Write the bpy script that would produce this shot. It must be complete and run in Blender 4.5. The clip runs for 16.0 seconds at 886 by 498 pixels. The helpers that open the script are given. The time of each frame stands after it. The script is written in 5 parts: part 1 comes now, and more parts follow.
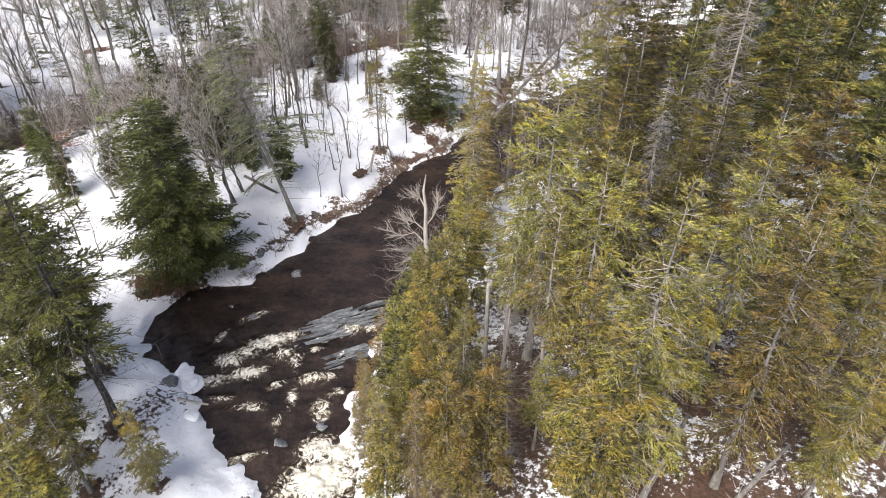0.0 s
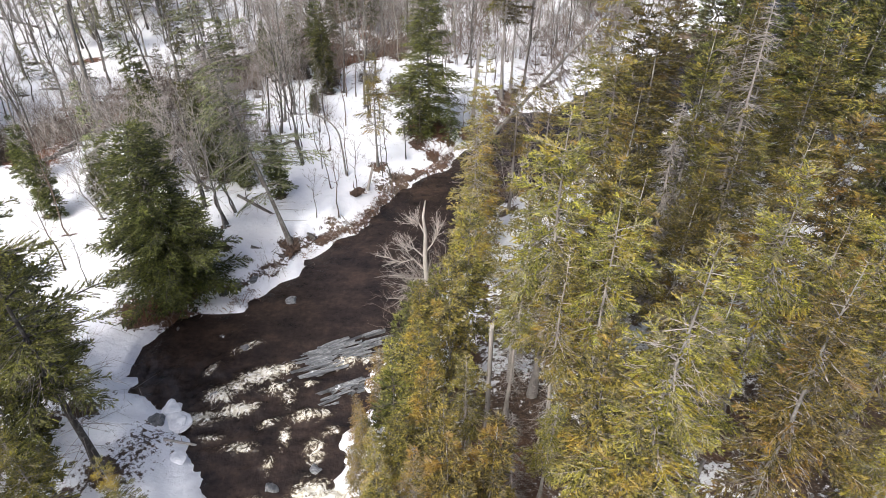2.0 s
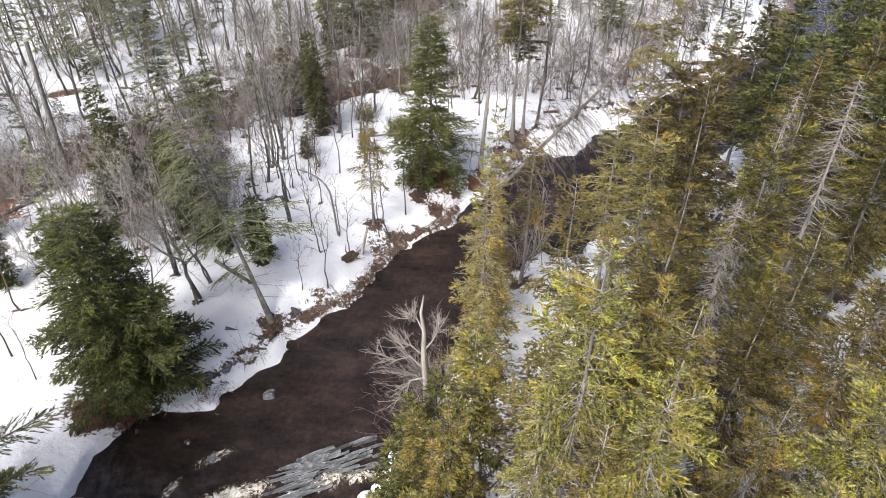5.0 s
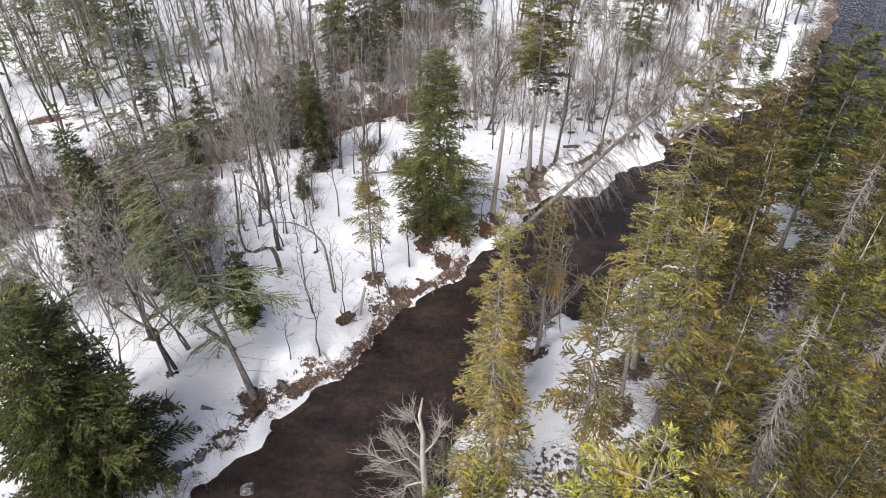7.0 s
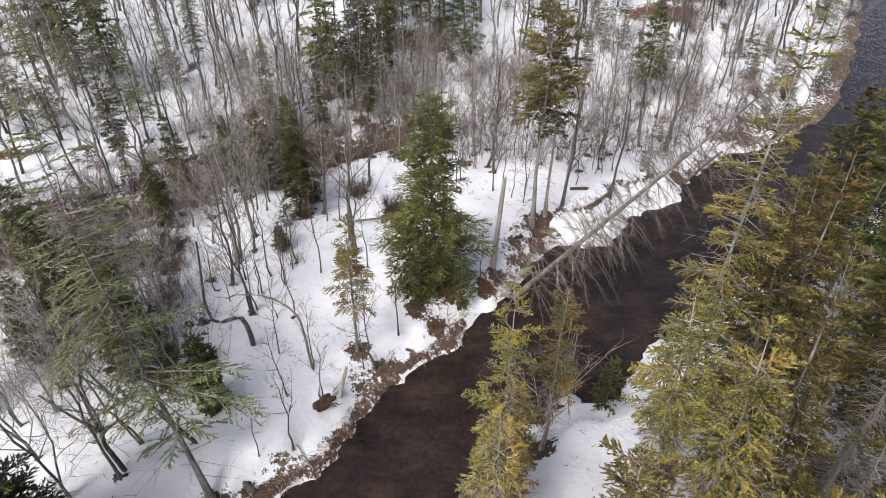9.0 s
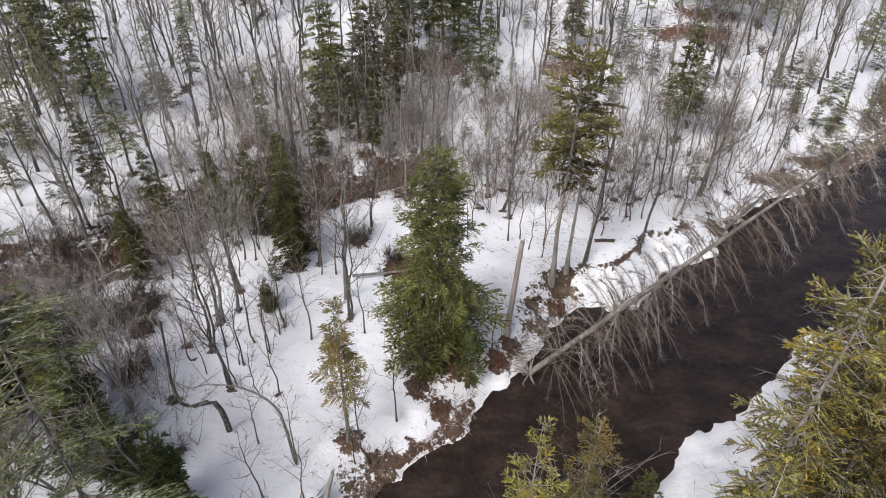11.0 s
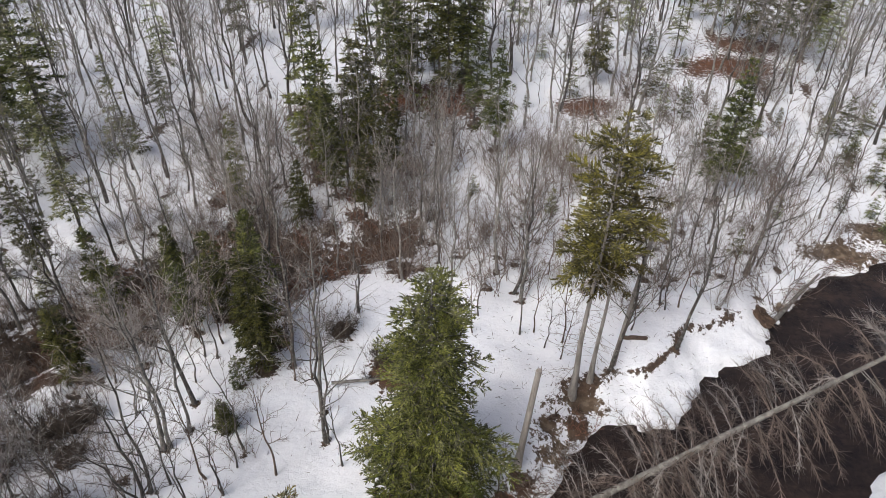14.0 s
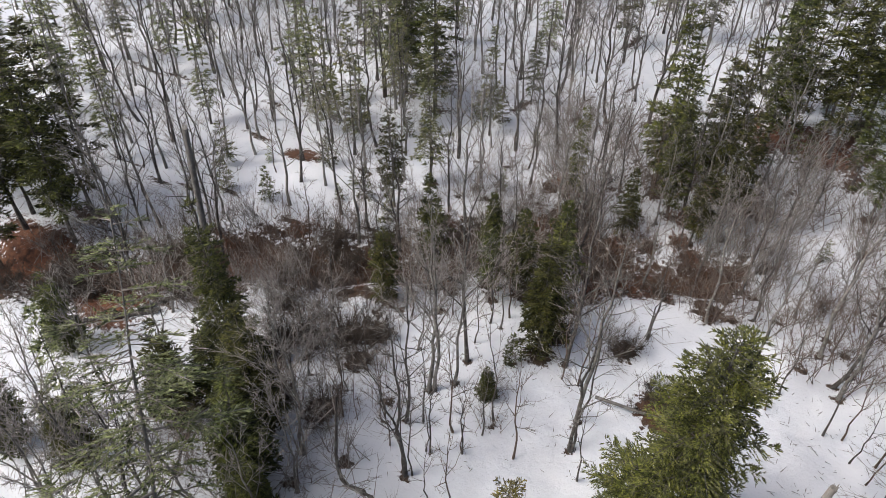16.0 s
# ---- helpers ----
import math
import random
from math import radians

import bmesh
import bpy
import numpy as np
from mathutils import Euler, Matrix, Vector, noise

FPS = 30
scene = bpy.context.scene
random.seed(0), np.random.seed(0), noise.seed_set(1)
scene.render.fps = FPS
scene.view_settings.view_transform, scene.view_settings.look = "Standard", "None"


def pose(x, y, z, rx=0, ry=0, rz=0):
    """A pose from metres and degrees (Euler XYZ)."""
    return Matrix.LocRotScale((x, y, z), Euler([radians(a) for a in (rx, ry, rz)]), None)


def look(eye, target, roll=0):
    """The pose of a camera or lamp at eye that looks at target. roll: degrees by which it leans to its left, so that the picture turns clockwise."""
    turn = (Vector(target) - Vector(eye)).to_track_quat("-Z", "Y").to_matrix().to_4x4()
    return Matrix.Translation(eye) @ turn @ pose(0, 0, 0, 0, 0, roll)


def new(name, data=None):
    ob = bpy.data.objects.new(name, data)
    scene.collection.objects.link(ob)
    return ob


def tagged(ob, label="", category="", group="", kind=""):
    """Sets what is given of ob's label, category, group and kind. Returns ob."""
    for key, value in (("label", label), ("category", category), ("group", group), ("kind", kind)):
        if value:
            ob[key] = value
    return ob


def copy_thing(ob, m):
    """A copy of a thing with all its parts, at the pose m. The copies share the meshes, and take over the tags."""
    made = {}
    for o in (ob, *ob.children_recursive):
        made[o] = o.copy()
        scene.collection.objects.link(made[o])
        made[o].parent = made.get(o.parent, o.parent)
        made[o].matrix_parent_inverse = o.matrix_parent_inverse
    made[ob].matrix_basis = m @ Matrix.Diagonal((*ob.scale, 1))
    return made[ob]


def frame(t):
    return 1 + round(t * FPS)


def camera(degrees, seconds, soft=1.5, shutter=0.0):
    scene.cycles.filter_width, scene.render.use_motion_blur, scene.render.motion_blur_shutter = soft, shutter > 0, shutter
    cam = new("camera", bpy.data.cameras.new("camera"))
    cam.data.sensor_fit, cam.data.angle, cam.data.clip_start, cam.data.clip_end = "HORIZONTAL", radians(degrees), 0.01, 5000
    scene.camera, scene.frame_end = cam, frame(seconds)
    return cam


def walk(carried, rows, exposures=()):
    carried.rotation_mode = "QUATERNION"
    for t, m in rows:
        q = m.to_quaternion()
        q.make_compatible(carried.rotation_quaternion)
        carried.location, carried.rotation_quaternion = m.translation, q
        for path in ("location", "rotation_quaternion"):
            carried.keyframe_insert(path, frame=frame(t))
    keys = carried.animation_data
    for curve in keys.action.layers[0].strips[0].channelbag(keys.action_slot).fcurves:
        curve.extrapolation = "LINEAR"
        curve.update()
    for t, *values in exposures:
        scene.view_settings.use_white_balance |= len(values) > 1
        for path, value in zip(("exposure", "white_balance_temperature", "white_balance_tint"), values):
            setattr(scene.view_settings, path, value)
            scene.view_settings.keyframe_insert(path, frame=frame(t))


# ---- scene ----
cam = camera(66.5, 16.0, soft=0.8)
METRES, EYE, TILT, LEAN, TURN = 43.0, 31.8, -37.6, 0.0, 0.0
ROWS = [
    (0.0, 0.0, 0.0, 0.0, -0.0, 0.0, 0.0),
    (0.5, -0.0, 0.0056, 0.0054, 0.02, 0.01, -0.01),
    (1.0, -0.0, 0.0165, 0.015, 0.05, -0.0, 0.01),
    (1.5, 0.0006, 0.0302, 0.027, 0.09, -0.02, 0.04),
    (2.0, 0.0011, 0.048, 0.0424, 0.1, -0.04, 0.06),
    (2.5, 0.0018, 0.0675, 0.0586, 0.1, -0.04, 0.05),
    (3.0, 0.0027, 0.0908, 0.0784, 0.1, -0.06, 0.04),
    (3.5, 0.0034, 0.1142, 0.0989, 0.1, -0.09, 0.06),
    (4.0, 0.0041, 0.1415, 0.1219, 0.08, -0.07, 0.04),
    (6.5, 0.0118, 0.2892, 0.2381, 1.78, -0.06, -1.24),
    (7.0, 0.0131, 0.3218, 0.2628, 1.78, -0.04, -1.25),
    (7.5, 0.0142, 0.3525, 0.2862, 1.78, -0.02, -1.27),
    (8.0, 0.0154, 0.3854, 0.3125, 1.8, -0.04, -1.29),
    (8.5, 0.0174, 0.4168, 0.3364, 1.87, -0.02, -1.33),
    (9.0, 0.0178, 0.451, 0.3635, 1.85, -0.05, -1.37),
    (9.5, 0.018, 0.4823, 0.3885, 1.82, -0.09, -1.4),
    (12.0, 0.0142, 0.6518, 0.5059, 3.51, -0.02, -3.32),
    (12.5, 0.0139, 0.6828, 0.5297, 3.54, -0.05, -3.37),
    (13.0, 0.013, 0.718, 0.5578, 3.56, -0.06, -3.37),
    (13.5, 0.011, 0.7511, 0.581, 3.56, 0.01, -3.41),
    (14.0, 0.0119, 0.7737, 0.5967, 3.58, 0.05, -3.44),
    (14.5, 0.0114, 0.7818, 0.6015, 5.02, -0.05, -4.58),
    (15.0, 0.0093, 0.7852, 0.6023, 10.49, -0.68, -8.72),
    (15.5, 0.0078, 0.7865, 0.6005, 19.67, -2.52, -15.15),
    (16.0, 0.0053, 0.7858, 0.5987, 30.78, -6.06, -22.02),
]
EXPOSURE = [(0.0, 1.09), (4.0, 1.07), (8.0, 0.78), (12.0, 0.45), (16.0, 0.29)]
walk(cam, [(t, pose(0, 0, EYE, TILT, LEAN, TURN) @ pose(METRES * x, METRES * y, METRES * z, 90 + pitch, roll, yaw)) for t, x, y, z, yaw, pitch, roll in ROWS], EXPOSURE)

# ---- light: thin bright overcast, a wide soft sun ----
SUN_ELEV, SUN_AZ = 48.0, 215.0      # degrees; azimuth clockwise from +y
world = bpy.data.worlds.new("overcast_sky")
scene.world = world
world.use_nodes = True
wn = world.node_tree.nodes
wl = world.node_tree.links
sky = wn.new("ShaderNodeTexSky")
sky.sky_type = "NISHITA"
sky.sun_disc = False
sky.sun_elevation = radians(SUN_ELEV)
sky.sun_rotation = radians(SUN_AZ)
sky.dust_density = 6.0
sky.air_density = 0.7
sky.ozone_density = 1.0
wn["Background"].inputs["Strength"].default_value = 0.11
wl.new(sky.outputs["Color"], wn["Background"].inputs["Color"])
sun_data = bpy.data.lights.new("sun", "SUN")
sun_data.energy = 1.5
sun_data.angle = radians(28)
sun_data.color = (0.970, 0.985, 0.989)
sun = new("sun", sun_data)
az, el = radians(SUN_AZ), radians(SUN_ELEV)
sun_dir = Vector((math.sin(az) * math.cos(el), math.cos(az) * math.cos(el), math.sin(el)))
sun.matrix_world = look(Vector((0, 40, 0)) + sun_dir * 120, (0, 40, 0))


# ---- materials ----
class Nodes:
    """A small builder for node materials."""

    def __init__(self, name):
        self.mat = bpy.data.materials.new(name)
        self.mat.use_nodes = True
        self.n = self.mat.node_tree.nodes
        self.l = self.mat.node_tree.links
        self.bsdf = self.n["Principled BSDF"]
        self.geo = self.n.new("ShaderNodeNewGeometry")
        self.info = self.n.new("ShaderNodeObjectInfo")
        self.co = self.n.new("ShaderNodeTexCoord")

    def put(self, where, value):
        if isinstance(value, bpy.types.NodeSocket):
            self.l.new(value, where)
        else:
            where.default_value = value

    def noise(self, scale, detail=4.0, rough=0.55, vector=None, world_space=False):
        node = self.n.new("ShaderNodeTexNoise")
        node.inputs["Scale"].default_value = scale
        node.inputs["Detail"].default_value = detail
        node.inputs["Roughness"].default_value = rough
        self.l.new(vector or (self.geo.outputs["Position"] if world_space else self.co.outputs["Object"]), node.inputs["Vector"])
        return node.outputs["Fac"]

    def stretch(self, x, y, z, world_space=False):
        node = self.n.new("ShaderNodeMapping")
        node.inputs["Scale"].default_value = (x, y, z)
        self.l.new(self.geo.outputs["Position"] if world_space else self.co.outputs["Object"], node.inputs["Vector"])
        return node.outputs["Vector"]

    def ramp(self, fac, stops):
        node = self.n.new("ShaderNodeValToRGB")
        els = node.color_ramp.elements
        while len(els) < len(stops):
            els.new(0.5)
        for e, (p, c) in zip(els, stops):
            e.position = p
            e.color = (*c, 1) if len(c) == 3 else c
        self.l.new(fac, node.inputs["Fac"])
        return node.outputs["Color"]

    def mix(self, fac, a, b, kind="MIX"):
        node = self.n.new("ShaderNodeMix")
        node.data_type = "RGBA"
        node.blend_type = kind
        self.put(node.inputs["Factor"], fac)
        self.put(node.inputs[6], (*a, 1) if isinstance(a, tuple) else a)
        self.put(node.inputs[7], (*b, 1) if isinstance(b, tuple) else b)
        return node.outputs[2]

    def math(self, op, a, b=0.0, c=0.0, clamp=False):
        node = self.n.new("ShaderNodeMath")
        node.operation = op
        node.use_clamp = clamp
        for i, v in enumerate((a, b, c)):
            self.put(node.inputs[i], v)
        return node.outputs[0]

    def span(self, v, lo, hi):
        node = self.n.new("ShaderNodeMapRange")
        node.interpolation_type = "SMOOTHSTEP"
        self.put(node.inputs["Value"], v)
        node.inputs["From Min"].default_value = lo
        node.inputs["From Max"].default_value = hi
        return node.outputs["Result"]

    def attr(self, name):
        node = self.n.new("ShaderNodeAttribute")
        node.attribute_name = name
        return node.outputs["Fac"]

    def bump(self, height, strength, distance=0.05, normal=None):
        node = self.n.new("ShaderNodeBump")
        node.inputs["Strength"].default_value = strength
        node.inputs["Distance"].default_value = distance
        self.l.new(height, node.inputs["Height"])
        if normal:
            self.l.new(normal, node.inputs["Normal"])
        return node.outputs["Normal"]

    def done(self, color, rough=0.8, normal=None, **more):
        self.put(self.bsdf.inputs["Base Color"], (*color, 1) if isinstance(color, tuple) else color)
        self.put(self.bsdf.inputs["Roughness"], rough)
        if normal:
            self.l.new(normal, self.bsdf.inputs["Normal"])
        for key, v in more.items():
            self.put(self.bsdf.inputs[key.replace("_", " ")], v)
        return self.mat


def ground_material():
    m = Nodes("snow_and_earth")
    big = m.noise(0.35, 5, 0.6, world_space=True)
    mid = m.noise(2.2, 5, 0.6, world_space=True)
    fine = m.noise(14.0, 4, 0.65, world_space=True)
    snow = m.ramp(big, [(0.25, (0.74, 0.77, 0.82)), (0.5, (0.83, 0.85, 0.885)), (0.8, (0.9, 0.91, 0.93))])
    # needle and bark litter lying on old snow
    speck = m.span(m.noise(9.0, 6, 0.75, world_space=True), 0.62, 0.7)
    litter = m.math("MULTIPLY", speck, m.span(m.noise(0.5, 3, world_space=True), 0.36, 0.6))
    snow = m.mix(m.math("MULTIPLY", litter, 0.75), snow, (0.2, 0.16, 0.12))
    earth = m.ramp(m.noise(5.0, 6, 0.7, world_space=True), [(0.25, (0.02, 0.014, 0.01)), (0.5, (0.07, 0.046, 0.032)), (0.68, (0.14, 0.095, 0.065)), (0.85, (0.27, 0.22, 0.17))])
    rust = m.ramp(mid, [(0.3, (0.045, 0.019, 0.011)), (0.55, (0.16, 0.062, 0.03)), (0.8, (0.28, 0.14, 0.07))])
    sand = m.ramp(mid, [(0.3, (0.045, 0.03, 0.019)), (0.5, (0.11, 0.077, 0.05)), (0.75, (0.26, 0.205, 0.15))])
    earth = m.mix(m.attr("rust"), earth, rust)
    earth = m.mix(m.attr("sand"), earth, sand)
    ragged = m.math("ADD", m.attr("bare"), m.math("MULTIPLY", m.math("SUBTRACT", m.noise(3.1, 6, 0.7, world_space=True), 0.5), 2.2))
    cover = m.span(ragged, 0.4, 0.6)
    color = m.mix(cover, snow, earth)
    lumps = m.math("ADD", m.math("MULTIPLY", mid, 1.0), m.math("MULTIPLY", fine, 0.35))
    nrm = m.bump(lumps, 0.65, 0.14)
    return m.done(color, m.math("ADD", 0.55, m.math("MULTIPLY", cover, 0.35)), nrm)


def snow_material():
    m = Nodes("snow")
    mid = m.noise(2.5, 5, 0.6, world_space=True)
    c = m.ramp(mid, [(0.3, (0.74, 0.76, 0.8)), (0.7, (0.88, 0.89, 0.91))])
    speck = m.span(m.noise(8.0, 6, 0.75, world_space=True), 0.67, 0.76)
    c = m.mix(m.math("MULTIPLY", speck, 0.5), c, (0.25, 0.2, 0.15))
    return m.done(c, 0.5, m.bump(m.noise(7.0, 5, 0.6, world_space=True), 0.4, 0.1))


def bark_material(name, dark, light, scale=6.0, lichen=0.0):
    m = Nodes(name)
    long_grain = m.noise(scale, 5, 0.65, m.stretch(1, 1, 0.18))
    c = m.ramp(long_grain, [(0.3, dark), (0.7, light)])
    if lichen:
        spots = m.span(m.noise(3.0, 4, 0.6), 0.5, 0.62)
        c = m.mix(m.math("MULTIPLY", spots, lichen), c, (0.42, 0.43, 0.38))
    tone = m.math("ADD", 0.75, m.math("MULTIPLY", m.info.outputs["Random"], 0.5))
    hsv = m.n.new("ShaderNodeHueSaturation")
    m.l.new(tone, hsv.inputs["Value"])
    m.l.new(c, hsv.inputs["Color"])
    return m.done(hsv.outputs["Color"], 0.9, m.bump(long_grain, 0.6, 0.03))


def needle_material(name, dark, mid, light, tint=None, tint_amount=0.0, grey=0.0):
    m = Nodes(name)
    clump = m.noise(0.9, 3, 0.6)
    tuft = m.noise(3.2, 3, 0.6)
    sprig = m.noise(17.0, 3, 0.7)
    grain = m.geo.outputs["Random Per Island"]
    f = m.math("ADD", m.math("ADD", m.math("MULTIPLY", clump, 0.4), m.math("MULTIPLY", tuft, 0.45)), m.math("ADD", m.math("MULTIPLY", grain, 0.24), m.math("MULTIPLY", sprig, 0.45)))
    c = m.ramp(f, [(0.645, dark), (0.765, mid), (0.9, light)])
    if tint:
        patch = m.span(m.noise(0.55, 3, 0.6, world_space=True), 0.52, 0.66)
        c = m.mix(m.math("MULTIPLY", patch, tint_amount), c, tint)
    if grey:
        # bare lichened twigs showing among the needles
        dead = m.math("ADD", m.math("MULTIPLY", m.noise(11.0, 3, 0.7), 0.6), m.math("MULTIPLY", m.noise(1.3, 3, 0.6), 0.5))
        c = m.mix(m.math("MULTIPLY", m.span(dead, 0.54, 0.63), grey), c, (0.27, 0.245, 0.215))
    hsv = m.n.new("ShaderNodeHueSaturation")
    m.l.new(m.math("ADD", 0.74, m.math("MULTIPLY", m.info.outputs["Random"], 0.46)), hsv.inputs["Value"])
    m.l.new(m.math("ADD", 0.482, m.math("MULTIPLY", m.info.outputs["Random"], 0.042)), hsv.inputs["Hue"])
    m.l.new(c, hsv.inputs["Color"])
    mat = m.done(hsv.outputs["Color"], 0.6)
    m.bsdf.inputs["Specular IOR Level"].default_value = 0.25
    tr = m.n.new("ShaderNodeBsdfTranslucent")
    m.l.new(hsv.outputs["Color"], tr.inputs["Color"])
    mx = m.n.new("ShaderNodeMixShader")
    mx.inputs[0].default_value = 0.08
    m.l.new(m.bsdf.outputs[0], mx.inputs[1])
    m.l.new(tr.outputs[0], mx.inputs[2])
    m.l.new(mx.outputs[0], m.n["Material Output"].inputs["Surface"])
    return mat


def water_material():
    m = Nodes("peaty_water")
    bed = m.noise(0.6, 5, 0.65, m.stretch(0.6, 1.0, 1.0, True))
    stones = m.noise(3.0, 4, 0.6, world_space=True)
    c = m.ramp(m.math("ADD", m.math("MULTIPLY", bed, 0.7), m.math("MULTIPLY", stones, 0.3)),
               [(0.3, (0.007, 0.006, 0.0058)), (0.5, (0.027, 0.0195, 0.0165)), (0.75, (0.068, 0.047, 0.036))])
    swell = m.noise(1.15, 3, 0.55, world_space=True)
    swell.node.inputs["Distortion"].default_value = 1.6
    crest = m.math("SUBTRACT", 1.0, m.math("MULTIPLY", m.math("ABSOLUTE", m.math("SUBTRACT", swell, 0.5)), 9.0), clamp=True)
    lace = m.noise(1.5, 6, 0.62, world_space=True)
    lace.node.inputs["Distortion"].default_value = 2.4
    froth = m.noise(8.0, 7, 0.72, world_space=True)
    froth.node.inputs["Distortion"].default_value = 0.9
    white = m.attr("foam")
    torn = m.math("ADD", m.math("MULTIPLY", m.math("SUBTRACT", lace, 0.5), 2.3), m.math("MULTIPLY", crest, 0.3))
    foam_edge = m.math("ADD", m.math("ADD", m.math("MULTIPLY", white, 1.0), torn), m.math("MULTIPLY", m.math("SUBTRACT", froth, 0.5), 1.05))
    inside = m.span(white, 0.1, 0.45)
    # air beaten into the brown water round the foam
    c = m.mix(m.math("MULTIPLY", m.math("MULTIPLY", m.span(foam_edge, 0.3, 0.8), inside), 0.6), c, (0.15, 0.118, 0.072))
    foam = m.math("MULTIPLY", m.span(foam_edge, 0.55, 1.1), inside)
    cream = m.ramp(m.math("ADD", m.math("MULTIPLY", froth, 0.45), m.math("MULTIPLY", m.noise(3.1, 4, 0.6, world_space=True), 0.55)),
                   [(0.36, (0.3, 0.265, 0.18)), (0.48, (0.62, 0.59, 0.49)), (0.6, (0.88, 0.88, 0.85))])
    c = m.mix(foam, c, cream)
    ripple = m.math("ADD", m.noise(1.6, 4, 0.6, m.stretch(1.0, 0.55, 1.0, True)), m.math("MULTIPLY", m.noise(6.0, 4, 0.6, world_space=True), 0.35))
    nrm = m.bump(ripple, 0.6, 0.16)
    return m.done(c, m.math("ADD", 0.07, m.math("MULTIPLY", foam, 0.6)), nrm, IOR=1.33)


def rock_material():
    m = Nodes("wet_slate")
    c = m.ramp(m.noise(3.5, 6, 0.65, m.stretch(0.35, 3, 3)), [(0.3, (0.03, 0.032, 0.035)), (0.5, (0.1, 0.106, 0.113)), (0.72, (0.27, 0.28, 0.29))])
    up = m.n.new("ShaderNodeSeparateXYZ")
    m.l.new(m.geo.outputs["Normal"], up.inputs[0])
    ice = m.math("MULTIPLY", m.span(up.outputs[2], 0.55, 0.9), m.span(m.noise(1.6, 4, 0.6, world_space=True), 0.66, 0.7))
    tone = m.n.new("ShaderNodeHueSaturation")
    m.l.new(m.math("ADD", 0.45, m.math("MULTIPLY", m.info.outputs["Random"], 1.1)), tone.inputs["Value"])
    m.l.new(c, tone.inputs["Color"])
    c = tone.outputs["Color"]
    return m.done(m.mix(ice, c, (0.8, 0.82, 0.85)), 0.4, m.bump(m.noise(9, 5, 0.6), 0.5, 0.05))


GROUND = ground_material()
SNOW = snow_material()
WATER = water_material()
ROCK = rock_material()
BARK_GREY = bark_material("grey_bark", (0.075, 0.068, 0.06), (0.26, 0.245, 0.225), 5, 0.4)
BARK_DARK = bark_material("dark_bark", (0.026, 0.022, 0.02), (0.12, 0.106, 0.094), 6, 0.25)
BARK_BROWN = bark_material("brown_bark", (0.045, 0.03, 0.022), (0.17, 0.12, 0.09), 6)
BLEACHED = bark_material("bleached_wood", (0.24, 0.215, 0.19), (0.52, 0.48, 0.44), 4)
DEADWOOD = bark_material("dead_grey_wood", (0.16, 0.145, 0.13), (0.42, 0.39, 0.36), 4)
TWIG_GREY = bark_material("grey_twigs", (0.165, 0.148, 0.136), (0.42, 0.385, 0.355), 3)
TWIG_BROWN = bark_material("brown_twigs", (0.08, 0.06, 0.05), (0.24, 0.19, 0.16), 3)
TWIG_DARK = bark_material("dark_brown_twigs", (0.03, 0.023, 0.018), (0.12, 0.094, 0.074), 3)
TWIG_RED = bark_material("rusty_twigs", (0.09, 0.04, 0.025), (0.24, 0.12, 0.075), 3)
N_OLIVE = needle_material("olive_needles", (0.016, 0.016, 0.005), (0.125, 0.11, 0.021), (0.37, 0.31, 0.06), (0.46, 0.28, 0.04), 0.42, 0.4)
N_DARK = needle_material("dark_green_needles", (0.013, 0.016, 0.004), (0.055, 0.063, 0.014), (0.15, 0.155, 0.034), None, 0, 0.12)
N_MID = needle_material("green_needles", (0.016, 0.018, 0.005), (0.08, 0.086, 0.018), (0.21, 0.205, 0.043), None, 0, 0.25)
N_CEDAR = needle_material("yellowing_cedar_sprays", (0.024, 0.022, 0.007), (0.15, 0.115, 0.028), (0.36, 0.26, 0.06), (0.4, 0.21, 0.045), 0.5, 0.45)
# N_OLIVE at about two thirds: deep olive, with the stand's shaded side in the colour
N_DEEP_SHADED = needle_material("deep_olive_needles", (0.012, 0.011, 0.003), (0.075, 0.067, 0.012), (0.24, 0.2, 0.036), (0.34, 0.21, 0.03), 0.32, 0.25)
N_PINE = needle_material("pine_tufts", (0.017, 0.015, 0.004), (0.1, 0.087, 0.02), (0.25, 0.212, 0.048), None, 0, 0.2)
N_GREY = needle_material("grey_green_needles", (0.03, 0.035, 0.013), (0.155, 0.17, 0.064), (0.36, 0.37, 0.17), None, 0, 0.3)


# ---- mesh tools ----
def mesh_of(name, verts, tris, mat, smooth=False):
    verts = np.asarray(verts, np.float32).reshape(-1, 3)
    tris = np.asarray(tris, np.int32).reshape(-1, 3)
    me = bpy.data.meshes.new(name)
    me.vertices.add(len(verts))
    me.vertices.foreach_set("co", verts.ravel())
    me.loops.add(tris.size)
    me.loops.foreach_set("vertex_index", tris.ravel())
    me.polygons.add(len(tris))
    me.polygons.foreach_set("loop_start", np.arange(0, tris.size, 3, dtype=np.int32))
    if smooth:
        me.polygons.foreach_set("use_smooth", np.ones(len(tris), bool))
    me.materials.append(mat)
    me.update(calc_edges=True)
    return me


